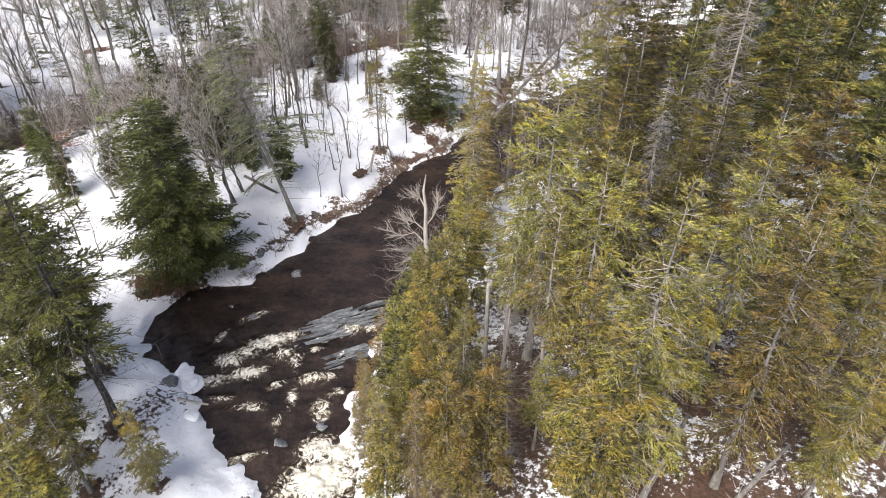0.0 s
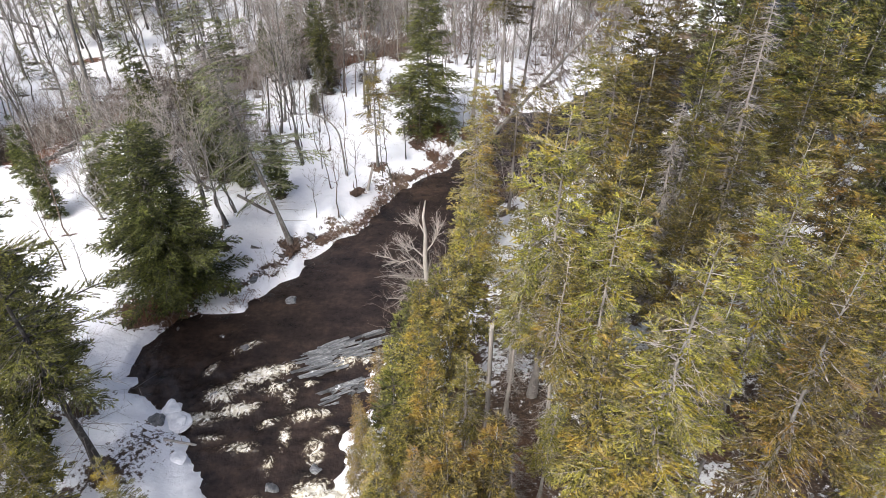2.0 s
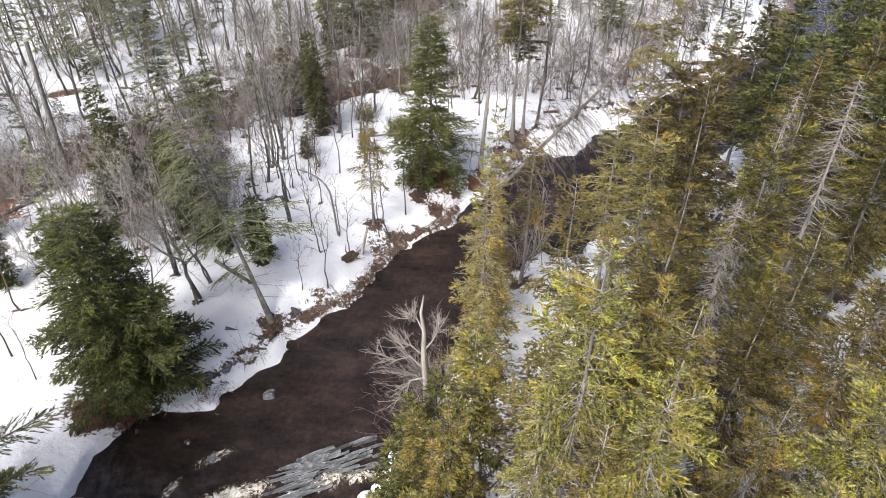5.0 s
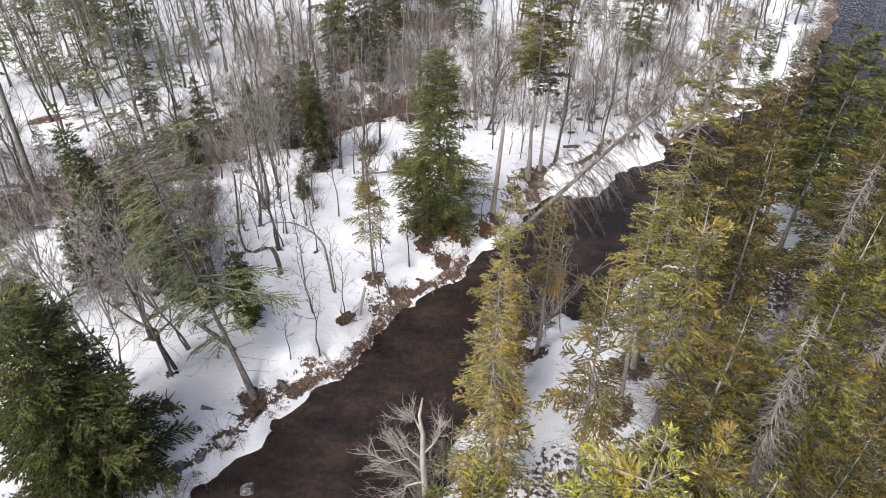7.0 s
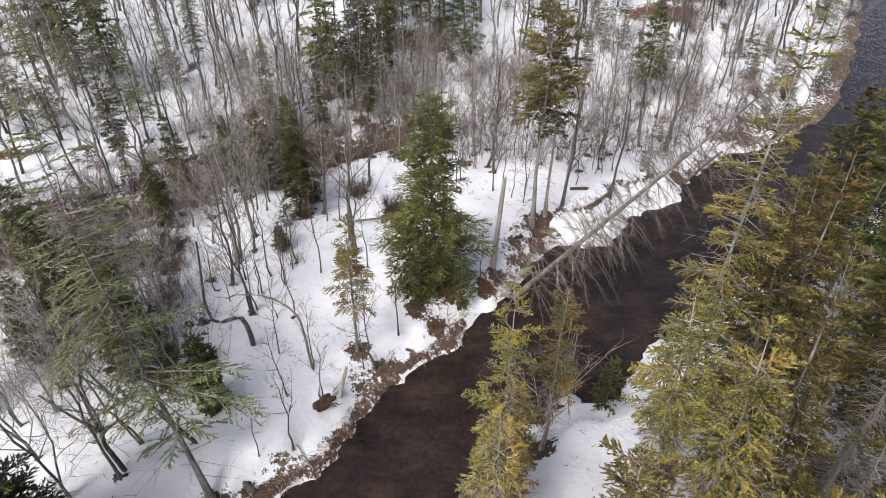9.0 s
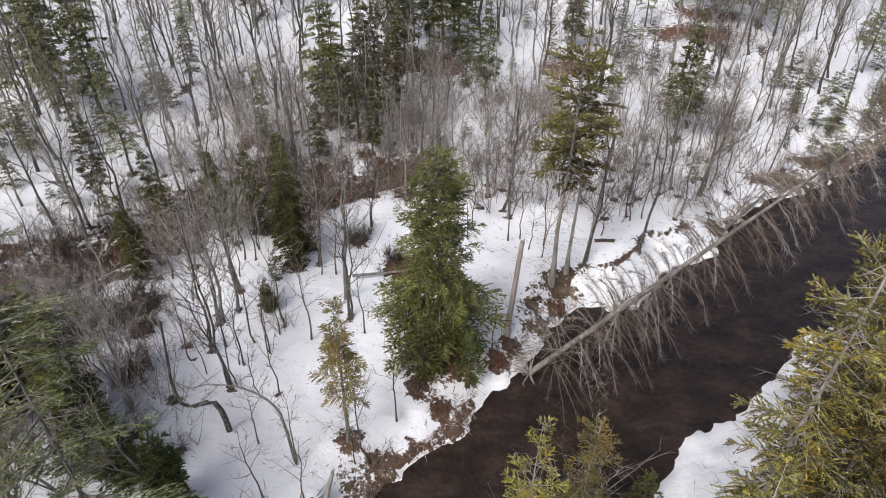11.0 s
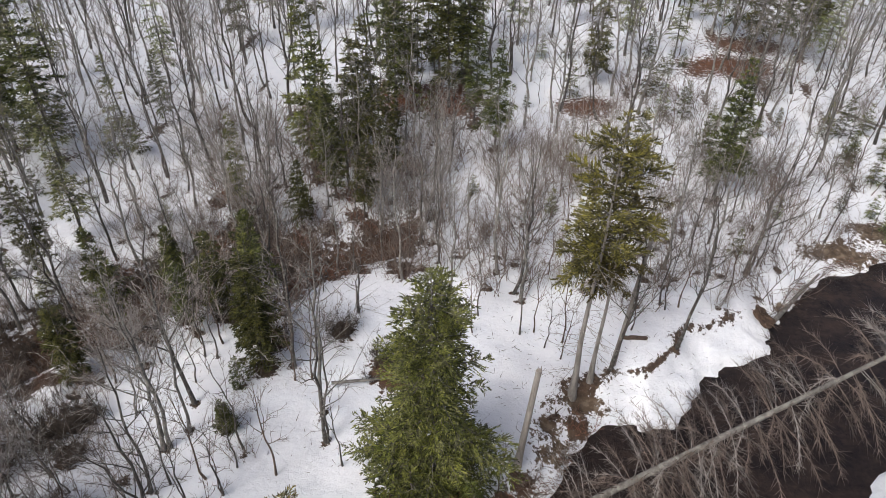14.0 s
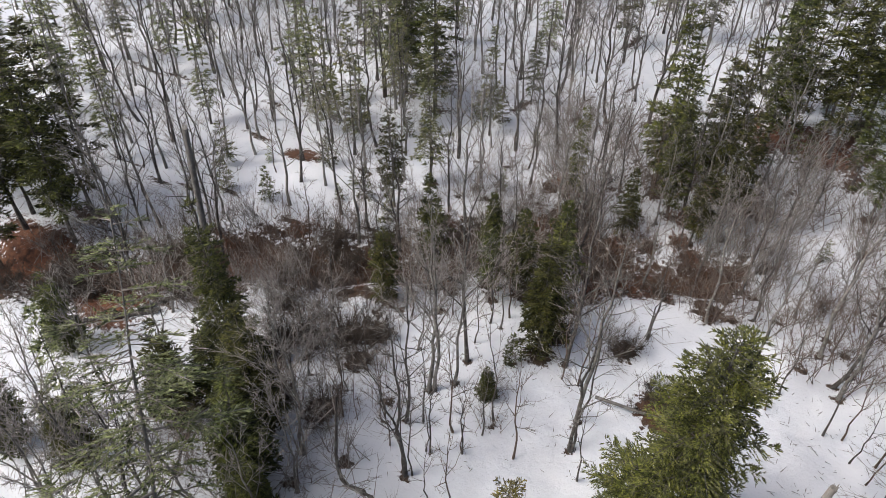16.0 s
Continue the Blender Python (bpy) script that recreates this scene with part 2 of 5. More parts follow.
class Acc:
    """Gathers tubes, cones and needles into one mesh."""

    def __init__(self):
        self.v, self.f, self.n = [], [], 0

    def add(self, v, f):
        self.v.append(np.asarray(v, np.float32))
        self.f.append(np.asarray(f, np.int32) + self.n)
        self.n += len(v)

    def tube(self, pts, radii, sides=5, tip=True):
        pts = np.asarray(pts, float)
        k = len(pts)
        tang = np.gradient(pts, axis=0)
        tang /= np.linalg.norm(tang, axis=1)[:, None] + 1e-9
        ref = np.array([1.0, 0, 0]) if abs(tang[0][0]) < 0.8 else np.array([0, 1.0, 0])
        u = np.cross(tang, ref)
        u /= np.linalg.norm(u, axis=1)[:, None] + 1e-9
        w = np.cross(tang, u)
        a = np.arange(sides) * (2 * math.pi / sides)
        ring = pts[:, None, :] + np.asarray(radii)[:, None, None] * (np.cos(a)[None, :, None] * u[:, None, :] + np.sin(a)[None, :, None] * w[:, None, :])
        v = ring.reshape(-1, 3)
        f = []
        for i in range(k - 1):
            for j in range(sides):
                p, q = i * sides + j, i * sides + (j + 1) % sides
                f += [(p, q, q + sides), (p, q + sides, p + sides)]
        if tip:
            v = np.vstack([v, pts[-1:] + tang[-1:] * radii[-1]])
            f += [((k - 1) * sides + j, (k - 1) * sides + (j + 1) % sides, len(v) - 1) for j in range(sides)]
        self.add(v, f)

    def cones(self, a, b, r):
        """Thin three-sided twigs from a to b, ending in a point."""
        a, b = np.asarray(a, float).reshape(-1, 3), np.asarray(b, float).reshape(-1, 3)
        if not len(a):
            return
        r = np.broadcast_to(np.asarray(r, float), (len(a),))
        d = b - a
        d /= np.linalg.norm(d, axis=1)[:, None] + 1e-9
        ref = np.where(np.abs(d[:, 2:3]) > 0.8, [[1.0, 0, 0]], [[0, 0, 1.0]])
        u = np.cross(d, ref)
        u /= np.linalg.norm(u, axis=1)[:, None] + 1e-9
        w = np.cross(d, u)
        rr = r[:, None]
        v = np.stack([a + u * rr, a - 0.5 * u * rr + 0.87 * w * rr, a - 0.5 * u * rr - 0.87 * w * rr, b], 1).reshape(-1, 3)
        i = np.arange(len(a))[:, None] * 4
        self.add(v, np.stack([i + [0, 1, 3], i + [1, 2, 3], i + [2, 0, 3]], 1).reshape(-1, 3))

    def needles(self, base, direction, normal, length, width):
        w = np.cross(direction, normal)
        w /= np.linalg.norm(w, axis=1)[:, None] + 1e-9
        w *= (np.asarray(width) * 0.5)[:, None]
        v = np.stack([base - w, base + w, base + direction * np.asarray(length)[:, None]], 1).reshape(-1, 3)
        self.add(v, np.arange(len(v)).reshape(-1, 3))

    def mesh(self, name, mat, smooth=False):
        return mesh_of(name, np.vstack(self.v), np.vstack(self.f), mat, smooth)


def part(name, me, parent, label=""):
    ob = new(name, me)
    ob.parent = parent
    if label:
        ob["label"] = label
    return ob


def unit(v):
    v = np.asarray(v, float)
    return v / (np.linalg.norm(v, axis=-1, keepdims=True) + 1e-9)


# ---- the lie of the land ----
LEFT_BANK = [(-22, -200), (-14, -40), (-11, 0), (-9, 14), (-9.2, 19.9), (-12.7, 23.1), (-15, 27.2), (-16.6, 28.8), (-19.1, 29.7), (-20, 32.6), (-19.2, 35), (-16.6, 37.2),
             (-14.2, 37.3), (-12.2, 39.4), (-10.3, 42.3), (-9.3, 44.3), (-7.2, 46.1), (-6, 48.2), (-4.4, 51.3), (-2.3, 54.2), (-0.2, 55.7), (1.2, 58.2), (4, 61.8), (5.6, 64.3),
             (7.7, 67.2), (9.1, 68), (10.7, 67.3), (11.8, 67.7), (15, 72), (19.4, 74.6), (19.8, 76.7), (22.9, 80.4), (25, 82.1), (31.7, 85.6), (40.3, 93.7), (46.6, 105.5), (55.2, 120), (62, 142), (72, 200), (85, 420)]
RIGHT_BANK = [(120, 420), (100, 200), (86, 140), (76, 116), (65, 101), (54, 91), (43, 82), (34, 74.5), (26.1, 68.1), (21.9, 64.7), (19.3, 61.9), (15.9, 58.7), (13, 56.6), (11.4, 54.4),
              (10.4, 52.4), (8.9, 52.2), (7.3, 52.4), (4.5, 49.9), (2.6, 46.6), (1.5, 44), (0.1, 41.3), (-0.3, 38.5), (-1.4, 36.3), (-3.1, 34.6), (-3.2, 31.4), (-4.2, 28.9), (-5.6, 26.8), (-5.8, 24.3), (-4.8, 21.3),
              (-3.6, 18.5), (-2.6, 14), (-2, 0), (-5, -40), (-12, -200)]
RIVER = np.array(LEFT_BANK + RIGHT_BANK, float)
GULLY = np.array([(-70, 40), (-46.7, 53), (-43, 55.2), (-39.6, 57.8), (-36.4, 60.8), (-32.8, 64.1), (-27.6, 67.4), (-25.1, 69.0), (-22.9, 71.0), (-22.2, 75.0), (-20.2, 77.0), (-16.4, 79.2), (-11.5, 79.6), (-7, 82)], float)
_table = np.random.RandomState(7).rand(128, 128)


def lattice(x, y, scale):
    """Smooth random field, 0 to 1."""
    x, y = np.asarray(x, float) * scale, np.asarray(y, float) * scale
    xi, yi = np.floor(x).astype(int), np.floor(y).astype(int)
    fx, fy = x - xi, y - yi
    fx, fy = fx * fx * (3 - 2 * fx), fy * fy * (3 - 2 * fy)
    t = _table
    a, b = t[xi % 128, yi % 128], t[(xi + 1) % 128, yi % 128]
    c, d = t[xi % 128, (yi + 1) % 128], t[(xi + 1) % 128, (yi + 1) % 128]
    return (a * (1 - fx) + b * fx) * (1 - fy) + (c * (1 - fx) + d * fx) * fy


def line_distance(x, y, pts, closed=False):
    x, y = np.asarray(x, float), np.asarray(y, float)
    n = len(pts)
    if x.size < 9:
        # few points: all the stretches of the line at once
        p = np.asarray(pts, float)
        a, b = (p, np.roll(p, -1, 0)) if closed else (p[:-1], p[1:])
        d = b - a
        u = np.stack([x.ravel(), y.ravel()], 1)[:, None] - a
        s = np.clip((u * d).sum(-1) / (d * d).sum(-1), 0, 1)
        return np.sqrt(((u - s[..., None] * d) ** 2).sum(-1).min(1)).reshape(x.shape)
    best = np.full(x.shape, 1e9)
    for i in range(n if closed else n - 1):
        ax, ay = pts[i]
        bx, by = pts[(i + 1) % n]
        dx, dy = bx - ax, by - ay
        s = np.clip(((x - ax) * dx + (y - ay) * dy) / (dx * dx + dy * dy), 0, 1)
        best = np.minimum(best, (x - ax - s * dx) ** 2 + (y - ay - s * dy) ** 2)
    return np.sqrt(best)


def in_river(x, y):
    if np.size(x) < 9:
        (ax, ay), (bx, by) = RIVER.T, np.roll(RIVER, -1, 0).T
        px, py = np.ravel(x)[:, None], np.ravel(y)[:, None]
        rise = np.where(by == ay, 1.0, by - ay)
        hits = ((ay > py) != (by > py)) & (px < (bx - ax) * (py - ay) / rise + ax)
        return (hits.sum(1) % 2 == 1).reshape(np.shape(x))
    inside = np.zeros(np.shape(x), bool)
    n = len(RIVER)
    for i in range(n):
        ax, ay = RIVER[i]
        bx, by = RIVER[(i + 1) % n]
        if ay == by:
            continue
        hit = ((ay > y) != (by > y)) & (x < (bx - ax) * (y - ay) / (by - ay) + ax)
        inside ^= hit
    return inside


def river_distance(x, y):
    """Metres to the water's edge, negative in the water."""
    x, y = np.asarray(x, float), np.asarray(y, float)
    wob_x = x + (lattice(x, y, 1.1) - 0.5) * 0.9 + (lattice(x + 40, y, 3.1) - 0.5) * 0.3
    wob_y = y + (lattice(x, y + 70, 1.1) - 0.5) * 0.9
    d = line_distance(wob_x, wob_y, RIVER, True)
    return np.where(in_river(wob_x, wob_y), -d, d)


def step(v, a, b):
    s = np.clip((v - a) / (b - a), 0, 1)
    return s * s * (3 - 2 * s)


def on_right(x, y):
    """True on the right bank, where the big spruces stand."""
    edge = np.interp(y, [-200, 0, 30, 40, 50, 58, 68, 82, 101, 200], [-17, -6, -9, -6, 0, 7, 18, 34, 56, 84])
    return np.asarray(x) > edge


def height(x, y):
    x, y = np.asarray(x, float), np.asarray(y, float)
    d = river_distance(x, y)
    right = on_right(x, y)
    low = 0.42 * step(d, 0.0, 0.35) + 0.1 * step(d, 0.3, 1.2)
    high = (0.75 + 0.5 * lattice(x, y, 0.23)) * step(d, 0.7, 2.4 + 1.2 * lattice(x + 9, y, 0.4))
    rise = np.where(right, 0.05, 0.018) * np.clip(d - 2, 0, 60)
    bumps = step(d, 0.5, 3) * ((lattice(x, y, 0.16) - 0.5) * 0.7 + (lattice(x, y, 0.55) - 0.5) * 0.3 + (lattice(x, y, 1.7) - 0.5) * 0.12)
    beach = step(y, 80, 84) * (1 - right) * (1 - step(d, 3, 7))
    h = low + high * (1 - 0.8 * beach) + rise + bumps * (1 - 0.6 * beach)
    gd = line_distance(x, y, GULLY)
    h = h - 1.7 * np.exp(-((gd / (1.3 + 0.9 * lattice(x, y, 0.3))) ** 2)) * step(d, 3, 8)
    far_hill = 6.0 * step(np.hypot(x, y - 60), 130, 500)
    h = np.where(d > 0, np.maximum(h, 0.05) + far_hill, -0.15 - 0.5 * step(-d, 0, 2))
    return h


def ground_z(x, y):
    return float(height(np.array([x]), np.array([y]))[0])


def axis(lo, a, b, hi, fine, coarse):
    """Grid lines, fine between a and b, growing outwards."""
    mid = np.arange(a, b + 1e-6, fine)
    out = []
    for start, end, s in ((a, lo, -1), (b, hi, 1)):
        p, stp, run = start, fine, []
        while (end - p) * s > 0:
            stp = min(stp * 1.13, coarse if abs(p - start) < 90 else 60)
            p += s * stp
            run.append(p)
        out.append(run)
    return np.array(out[0][::-1] + list(mid) + out[1])


def sheet(name, xs, ys, zf, mat):
    X, Y = np.meshgrid(xs, ys)
    Z = zf(X.ravel(), Y.ravel())
    nx, ny = len(xs), len(ys)
    v = np.stack([X.ravel(), Y.ravel(), Z], 1)
    i = (np.arange(ny - 1)[:, None] * nx + np.arange(nx - 1)[None, :]).ravel()
    f = np.concatenate([np.stack([i, i + 1, i + nx + 1], 1), np.stack([i, i + nx + 1, i + nx], 1)])
    me = mesh_of(name, v, f, mat, True)
    return me, v


def attribute(me, name, values):
    a = me.attributes.new(name, "FLOAT", "POINT")
    a.data.foreach_set("value", np.asarray(values, np.float32))


# ---- kinds of trees: each is built a few times, then copied ----
def stem_curve(rng, H, wobble, k=9):
    z = np.linspace(0, H, k)
    wx = np.cumsum(rng.normal(0, wobble, k))
    wy = np.cumsum(rng.normal(0, wobble, k))
    wx, wy = wx - wx[0], wy - wy[0]
    return np.stack([wx, wy, z], 1)


def along(curve, z):
    return np.array([np.interp(z, curve[:, 2], curve[:, 0]), np.interp(z, curve[:, 2], curve[:, 1]), z])


def conifer(seed, label, category, needles, bark, H=15.0, R=2.4, crown=0.2, branches=110, leaf=0.25, width=0.075, spacing=0.075,
            droop=0.28, up=0.12, shape=0.75, ragged=0.35, dead=30, trunk_r=0.16, sparse=0.0, wobble=0.05, twig_mat=None, flat=0.4, rank=0.15, lift=0.25, twiggy=0.0, dead_to=0.35):
    """A needle tree: stem, limbs with flat drooping sprays, dead twigs below the crown."""
    rng = np.random.RandomState(seed)
    tree = new(category.replace(" ", "_") + "_tree")
    tagged(tree, label, category)
    curve = stem_curve(rng, H, wobble)
    a = Acc()
    radii = trunk_r * (1 - 0.95 * np.linspace(0, 1, len(curve)) ** 0.7)
    radii[0] *= 1.35
    a.tube(curve, radii, 7)
    part("trunk", a.mesh("trunk", bark, True), tree)
    limbs, green, grey = Acc(), Acc(), Acc()
    cb = H * crown
    lobes = rng.uniform(0, 6.28, 3)
    zs = cb + (H - cb) * np.sort(rng.rand(branches)) ** 0.92
    zs[-6:] = H - np.array([0.55, 0.42, 0.3, 0.2, 0.1, 0.04])
    for i, z in enumerate(zs):
        if rng.rand() < sparse:
            continue
        frac = (H - z) / (H - cb)
        az = i * 2.39996 + rng.uniform(-0.5, 0.5)
        lobe = 1 + ragged * 0.5 * (math.sin(2 * az + lobes[0] + z * 0.5) + math.sin(3 * az + lobes[1] - z * 0.9))
        L = R * (0.05 + 0.95 * frac ** shape) * rng.uniform(1 - ragged, 1.08) * max(0.35, lobe) * (1 - 0.4 * max(0, (frac - 0.82) / 0.18))
        L = max(L, 0.14)
        rise = up * (1.6 - 2.2 * frac) + rng.uniform(-0.08, 0.08)
        out = np.array([math.cos(az), math.sin(az), 0.0])
        p0 = along(curve, z)
        s = np.linspace(0, 1, 4)[:, None]
        drop = droop * (0.4 + frac)
        path = p0 + out * L * s + np.array([0, 0, 1.0]) * L * (rise * s - drop * s * s + 0.45 * drop * s ** 3)
        limbs.tube(path[[0, 3]], np.array([0.032, 0.006]) * (0.4 + 0.35 * L), 3, tip=False)
        # side sprays in two ranks, each a flat comb of small branchlets
        n = max(4, int(L / rank) * 2)
        t = np.clip(rng.uniform(0.1, 1.0, n), 0, 1)
        side = np.where(np.arange(n) % 2, 1.0, -1.0)
        tl = np.minimum(0.14 + 0.5 * L * (1.02 - t) ** 0.8 * rng.uniform(0.5, 1.15, n), 1.15)
        ang = side * rng.uniform(0.55, 1.1, n)
        base = p0 + out * (L * t)[:, None] + np.array([0, 0, 1.0]) * (L * (rise * t - drop * t * t + 0.45 * drop * t ** 3))[:, None]
        c, sn = np.cos(ang), np.sin(ang)
        td = unit(np.stack([out[0] * c - out[1] * sn, out[0] * sn + out[1] * c, rise - 1.0 * drop * t + rng.normal(0, 0.16, n)], 1))
        # the limb's own end carries a comb too
        ends = 2
        base = np.vstack([base, np.repeat((p0 + out * L * 0.6 + np.array([0, 0, L * (0.6 * rise - 0.26 * drop)]))[None], ends, 0)])
        td = np.vstack([td, unit(out + np.array([0, 0, rise - drop]) + rng.normal(0, 0.08, (ends, 3)))])
        tl = np.concatenate([tl, np.full(ends, 0.42 * L)])
        face = unit(np.array([0, 0, 1.0]) + rng.normal(0, 0.15 + 0.6 * flat, (n + ends, 3)))
        across = unit(np.cross(td, face))
        m = np.maximum(3, (tl / spacing).astype(int))
        idx = np.repeat(np.arange(n + ends), m)
        u = rng.rand(len(idx))
        pos = base[idx] + td[idx] * (tl[idx] * u)[:, None] + np.array([0, 0, -0.12]) * (tl[idx] * u * u)[:, None]
        hand = np.where(rng.rand(len(idx)) < 0.5, 1.0, -1.0) * rng.uniform(0.15, 1.0, len(idx)) * (1.1 - 0.8 * u)
        dirs = unit(td[idx] + across[idx] * hand[:, None] + rng.normal(0, 0.16, (len(idx), 3)) + np.array([0, 0, lift]) * rng.rand(len(idx), 1))
        nrm = unit(face[idx] + rng.normal(0, 0.3, (len(idx), 3)))
        green.needles(pos, dirs, nrm, leaf * rng.uniform(0.55, 1.25, len(pos)), width * rng.uniform(0.7, 1.3, len(pos)))
        if twiggy:
            k = rng.rand(n + ends) < twiggy
            grey.cones(base[k], base[k] + td[k] * (tl[k] * rng.uniform(0.8, 1.25, k.sum()))[:, None], 0.011)
    if dead:
        # bare lichened branches, below the crown and here and there among the green
        z = rng.uniform(H * 0.08, cb + dead_to * (H - cb), dead)
        az = rng.uniform(0, 6.28, dead)
        reach = R * (0.05 + 0.95 * np.clip((H - z) / (H - cb), 0, 1) ** shape)
        L = np.maximum(rng.uniform(0.45, 1.05, dead) * np.where(z < cb, 0.75 * R, reach), 0.3)
        p = np.array([along(curve, q) for q in z])
        e = p + np.stack([np.cos(az) * L, np.sin(az) * L, -L * rng.uniform(-0.1, 0.35, dead)], 1)
        grey.cones(p, e, 0.02)
        for _ in range(5):
            f = rng.uniform(0.3, 0.95, dead)[:, None]
            q = p + (e - p) * f
            grey.cones(q, q + unit(e - p + rng.normal(0, 0.55, (dead, 3)) * L[:, None]) * (L * rng.uniform(0.2, 0.45, dead))[:, None], 0.009)
    if dead or twiggy:
        tagged(part("dead_branchwork", grey.mesh("dead_branchwork", TWIG_GREY), tree, "bare grey dead twigs"), kind="stuff")
    tagged(part("branchwork", limbs.mesh("branchwork", twig_mat or BARK_DARK), tree), kind="stuff")
    tagged(part("crown", green.mesh("crown", needles), tree), kind="stuff")
    return tree


def bare_tree(seed, label, category, bark, twig_mat, H=12.0, trunk_r=0.11, limbs_n=15, start=0.35, spread=0.75, twigs=5, subs=5, wobble=0.09, fork=0, twig_r=0.013):
    """A leafless broadleaf tree: stem, rising limbs, branches and fine twigs."""
    rng = np.random.RandomState(seed)
    tree = new(category.replace(" ", "_") + "_tree")
    tagged(tree, label, category)
    trunk, limbs, fine = Acc(), Acc(), Acc()
    stems = []
    for s in range(1 + fork):
        c = stem_curve(rng, H * (1 if s == 0 else rng.uniform(0.75, 0.95)), wobble, 10)
        if s:
            lean = rng.normal(0, 0.13, 2)
            c[:, 0] += c[:, 2] * lean[0] + 0.1 * s
            c[:, 1] += c[:, 2] * lean[1]
        r = trunk_r * (1 if s == 0 else 0.75) * (1 - 0.9 * np.linspace(0, 1, 10) ** 1.25)
        r[0] *= 1.4
        trunk.tube(c, r, 6)
        stems.append((c, trunk_r * (1 if s == 0 else 0.75)))
    for c, tr in stems:
        h = c[-1, 2]
        for i in range(limbs_n):
            z = h * (start + (0.97 - start) * (i + rng.rand()) / limbs_n)
            az = i * 2.4 + rng.uniform(-0.6, 0.6)
            L = (h - z) * spread * rng.uniform(0.55, 1.0) * 0.62 + 0.35
            p0 = along(c, z)
            steep = rng.uniform(0.7, 1.5)
            d = unit(np.array([math.cos(az), math.sin(az), steep]))
            k = np.linspace(0, 1, 4)[:, None]
            bend = rng.normal(0, 0.08, (4, 3)) * L * k
            path = p0 + d * L * k + np.array([0, 0, 0.18 * L]) * k * k + bend
            r0 = tr * (1 - 0.85 * z / h) * 0.55 + 0.006
            limbs.tube(path, r0 * np.array([1, 0.7, 0.42, 0.15]), 3)
            t = rng.uniform(0.2, 1.0, subs)
            q = np.stack([np.interp(t, k[:, 0], path[:, j]) for j in range(3)], 1)
            sd = unit(d + rng.normal(0, 0.55, (subs, 3)) + np.array([0, 0, 0.25]))
            sl = L * rng.uniform(0.28, 0.55, subs)
            e = q + sd * sl[:, None]
            limbs.cones(q, e, np.maximum(0.4 * r0, 0.013))
            if twigs:
                for _ in range(twigs):
                    f = rng.uniform(0.15, 0.95, subs)[:, None]
                    b = q + (e - q) * f
                    fine.cones(b, b + unit(sd + rng.normal(0, 0.55, (subs, 3))) * (sl * rng.uniform(0.35, 0.85, subs))[:, None], twig_r)
    part("trunk", trunk.mesh("trunk", bark, True), tree)
    tagged(part("branchwork", limbs.mesh("branchwork", bark), tree), kind="stuff")
    if twigs:
        tagged(part("crown", fine.mesh("crown", twig_mat), tree), kind="stuff")
    return tree


def shrub(seed, label, category, mat, stems=18, H=2.4, spread=0.55, twigs=9, droop=0.0):
    """A bush of bare stems that fan out from one root."""
    rng = np.random.RandomState(seed)
    bush = new(category.replace(" ", "_"))
    tagged(bush, label, category)
    st, tw = Acc(), Acc()
    for i in range(stems):
        az = rng.uniform(0, 6.28)
        o = rng.normal(0, 0.22 * H * spread, 2)
        L = H * rng.uniform(0.35, 1.1)
        out = spread * rng.uniform(0.0, 0.9)
        k = np.linspace(0, 1, 4)[:, None]
        d = np.array([math.cos(az) * out, math.sin(az) * out, 1.0])
        sway = rng.normal(0, 0.07, (4, 3)).cumsum(axis=0) * L
        path = np.array([o[0], o[1], -0.1]) + unit(d) * L * k + sway * k - np.array([0, 0, droop * L]) * k ** 2
        st.tube(path[[0, 1, 3]], np.array([0.02, 0.016, 0.005]) * (0.6 + 0.16 * H), 3, tip=False)
        t = rng.uniform(0.2, 1.0, twigs)
        q = np.stack([np.interp(t, k[:, 0], path[:, j]) for j in range(3)], 1)
        e = q + unit(unit(d) * 0.8 + rng.normal(0, 0.6, (twigs, 3))) * (H * rng.uniform(0.1, 0.34, twigs))[:, None]
        tw.cones(q, e, 0.013)
        b = q + (e - q) * rng.uniform(0.3, 0.8, (twigs, 1))
        tw.cones(b, b + unit(unit(d) + rng.normal(0, 0.8, (twigs, 3))) * (H * 0.13), 0.009)
    tagged(part("stemwork", st.mesh("stemwork", mat), bush), kind="stuff")
    tagged(part("crown", tw.mesh("crown", mat), bush), kind="stuff")
    return bush


def dead_conifer(seed, label, H=18.0, R=2.7, trunk_r=0.2, n=480, mat=None):
    """A standing dead spruce: grey stem with a brush of bare twigs."""
    rng = np.random.RandomState(seed)
    tree = new("dead_spruce_tree")
    tagged(tree, label, "dead tree")
    mat = mat or DEADWOOD
    c = stem_curve(rng, H, 0.05)
    a = Acc()
    a.tube(c, trunk_r * (1 - 0.92 * np.linspace(0, 1, len(c))), 7)
    part("trunk", a.mesh("trunk", mat, True), tree)
    b = Acc()
    z = rng.uniform(0.12 * H, 0.99 * H, n)
    az = rng.uniform(0, 6.28, n)
    L = R * (0.15 + 0.85 * ((H - z) / H) ** 0.6) * rng.uniform(0.4, 1.0, n)
    p = np.array([along(c, q) for q in z])
    e = p + np.stack([np.cos(az) * L, np.sin(az) * L, L * rng.uniform(-0.45, 0.1, n)], 1)
    b.cones(p, e, 0.028)
    for _ in range(3):
        f = rng.uniform(0.25, 0.95, (n, 1))
        q = p + (e - p) * f
        b.cones(q, q + unit(e - p + rng.normal(0, 0.6, (n, 3)) * L[:, None]) * (L * 0.45)[:, None], 0.015)
    tagged(part("branchwork", b.mesh("branchwork", mat), tree), kind="stuff")
    return tree


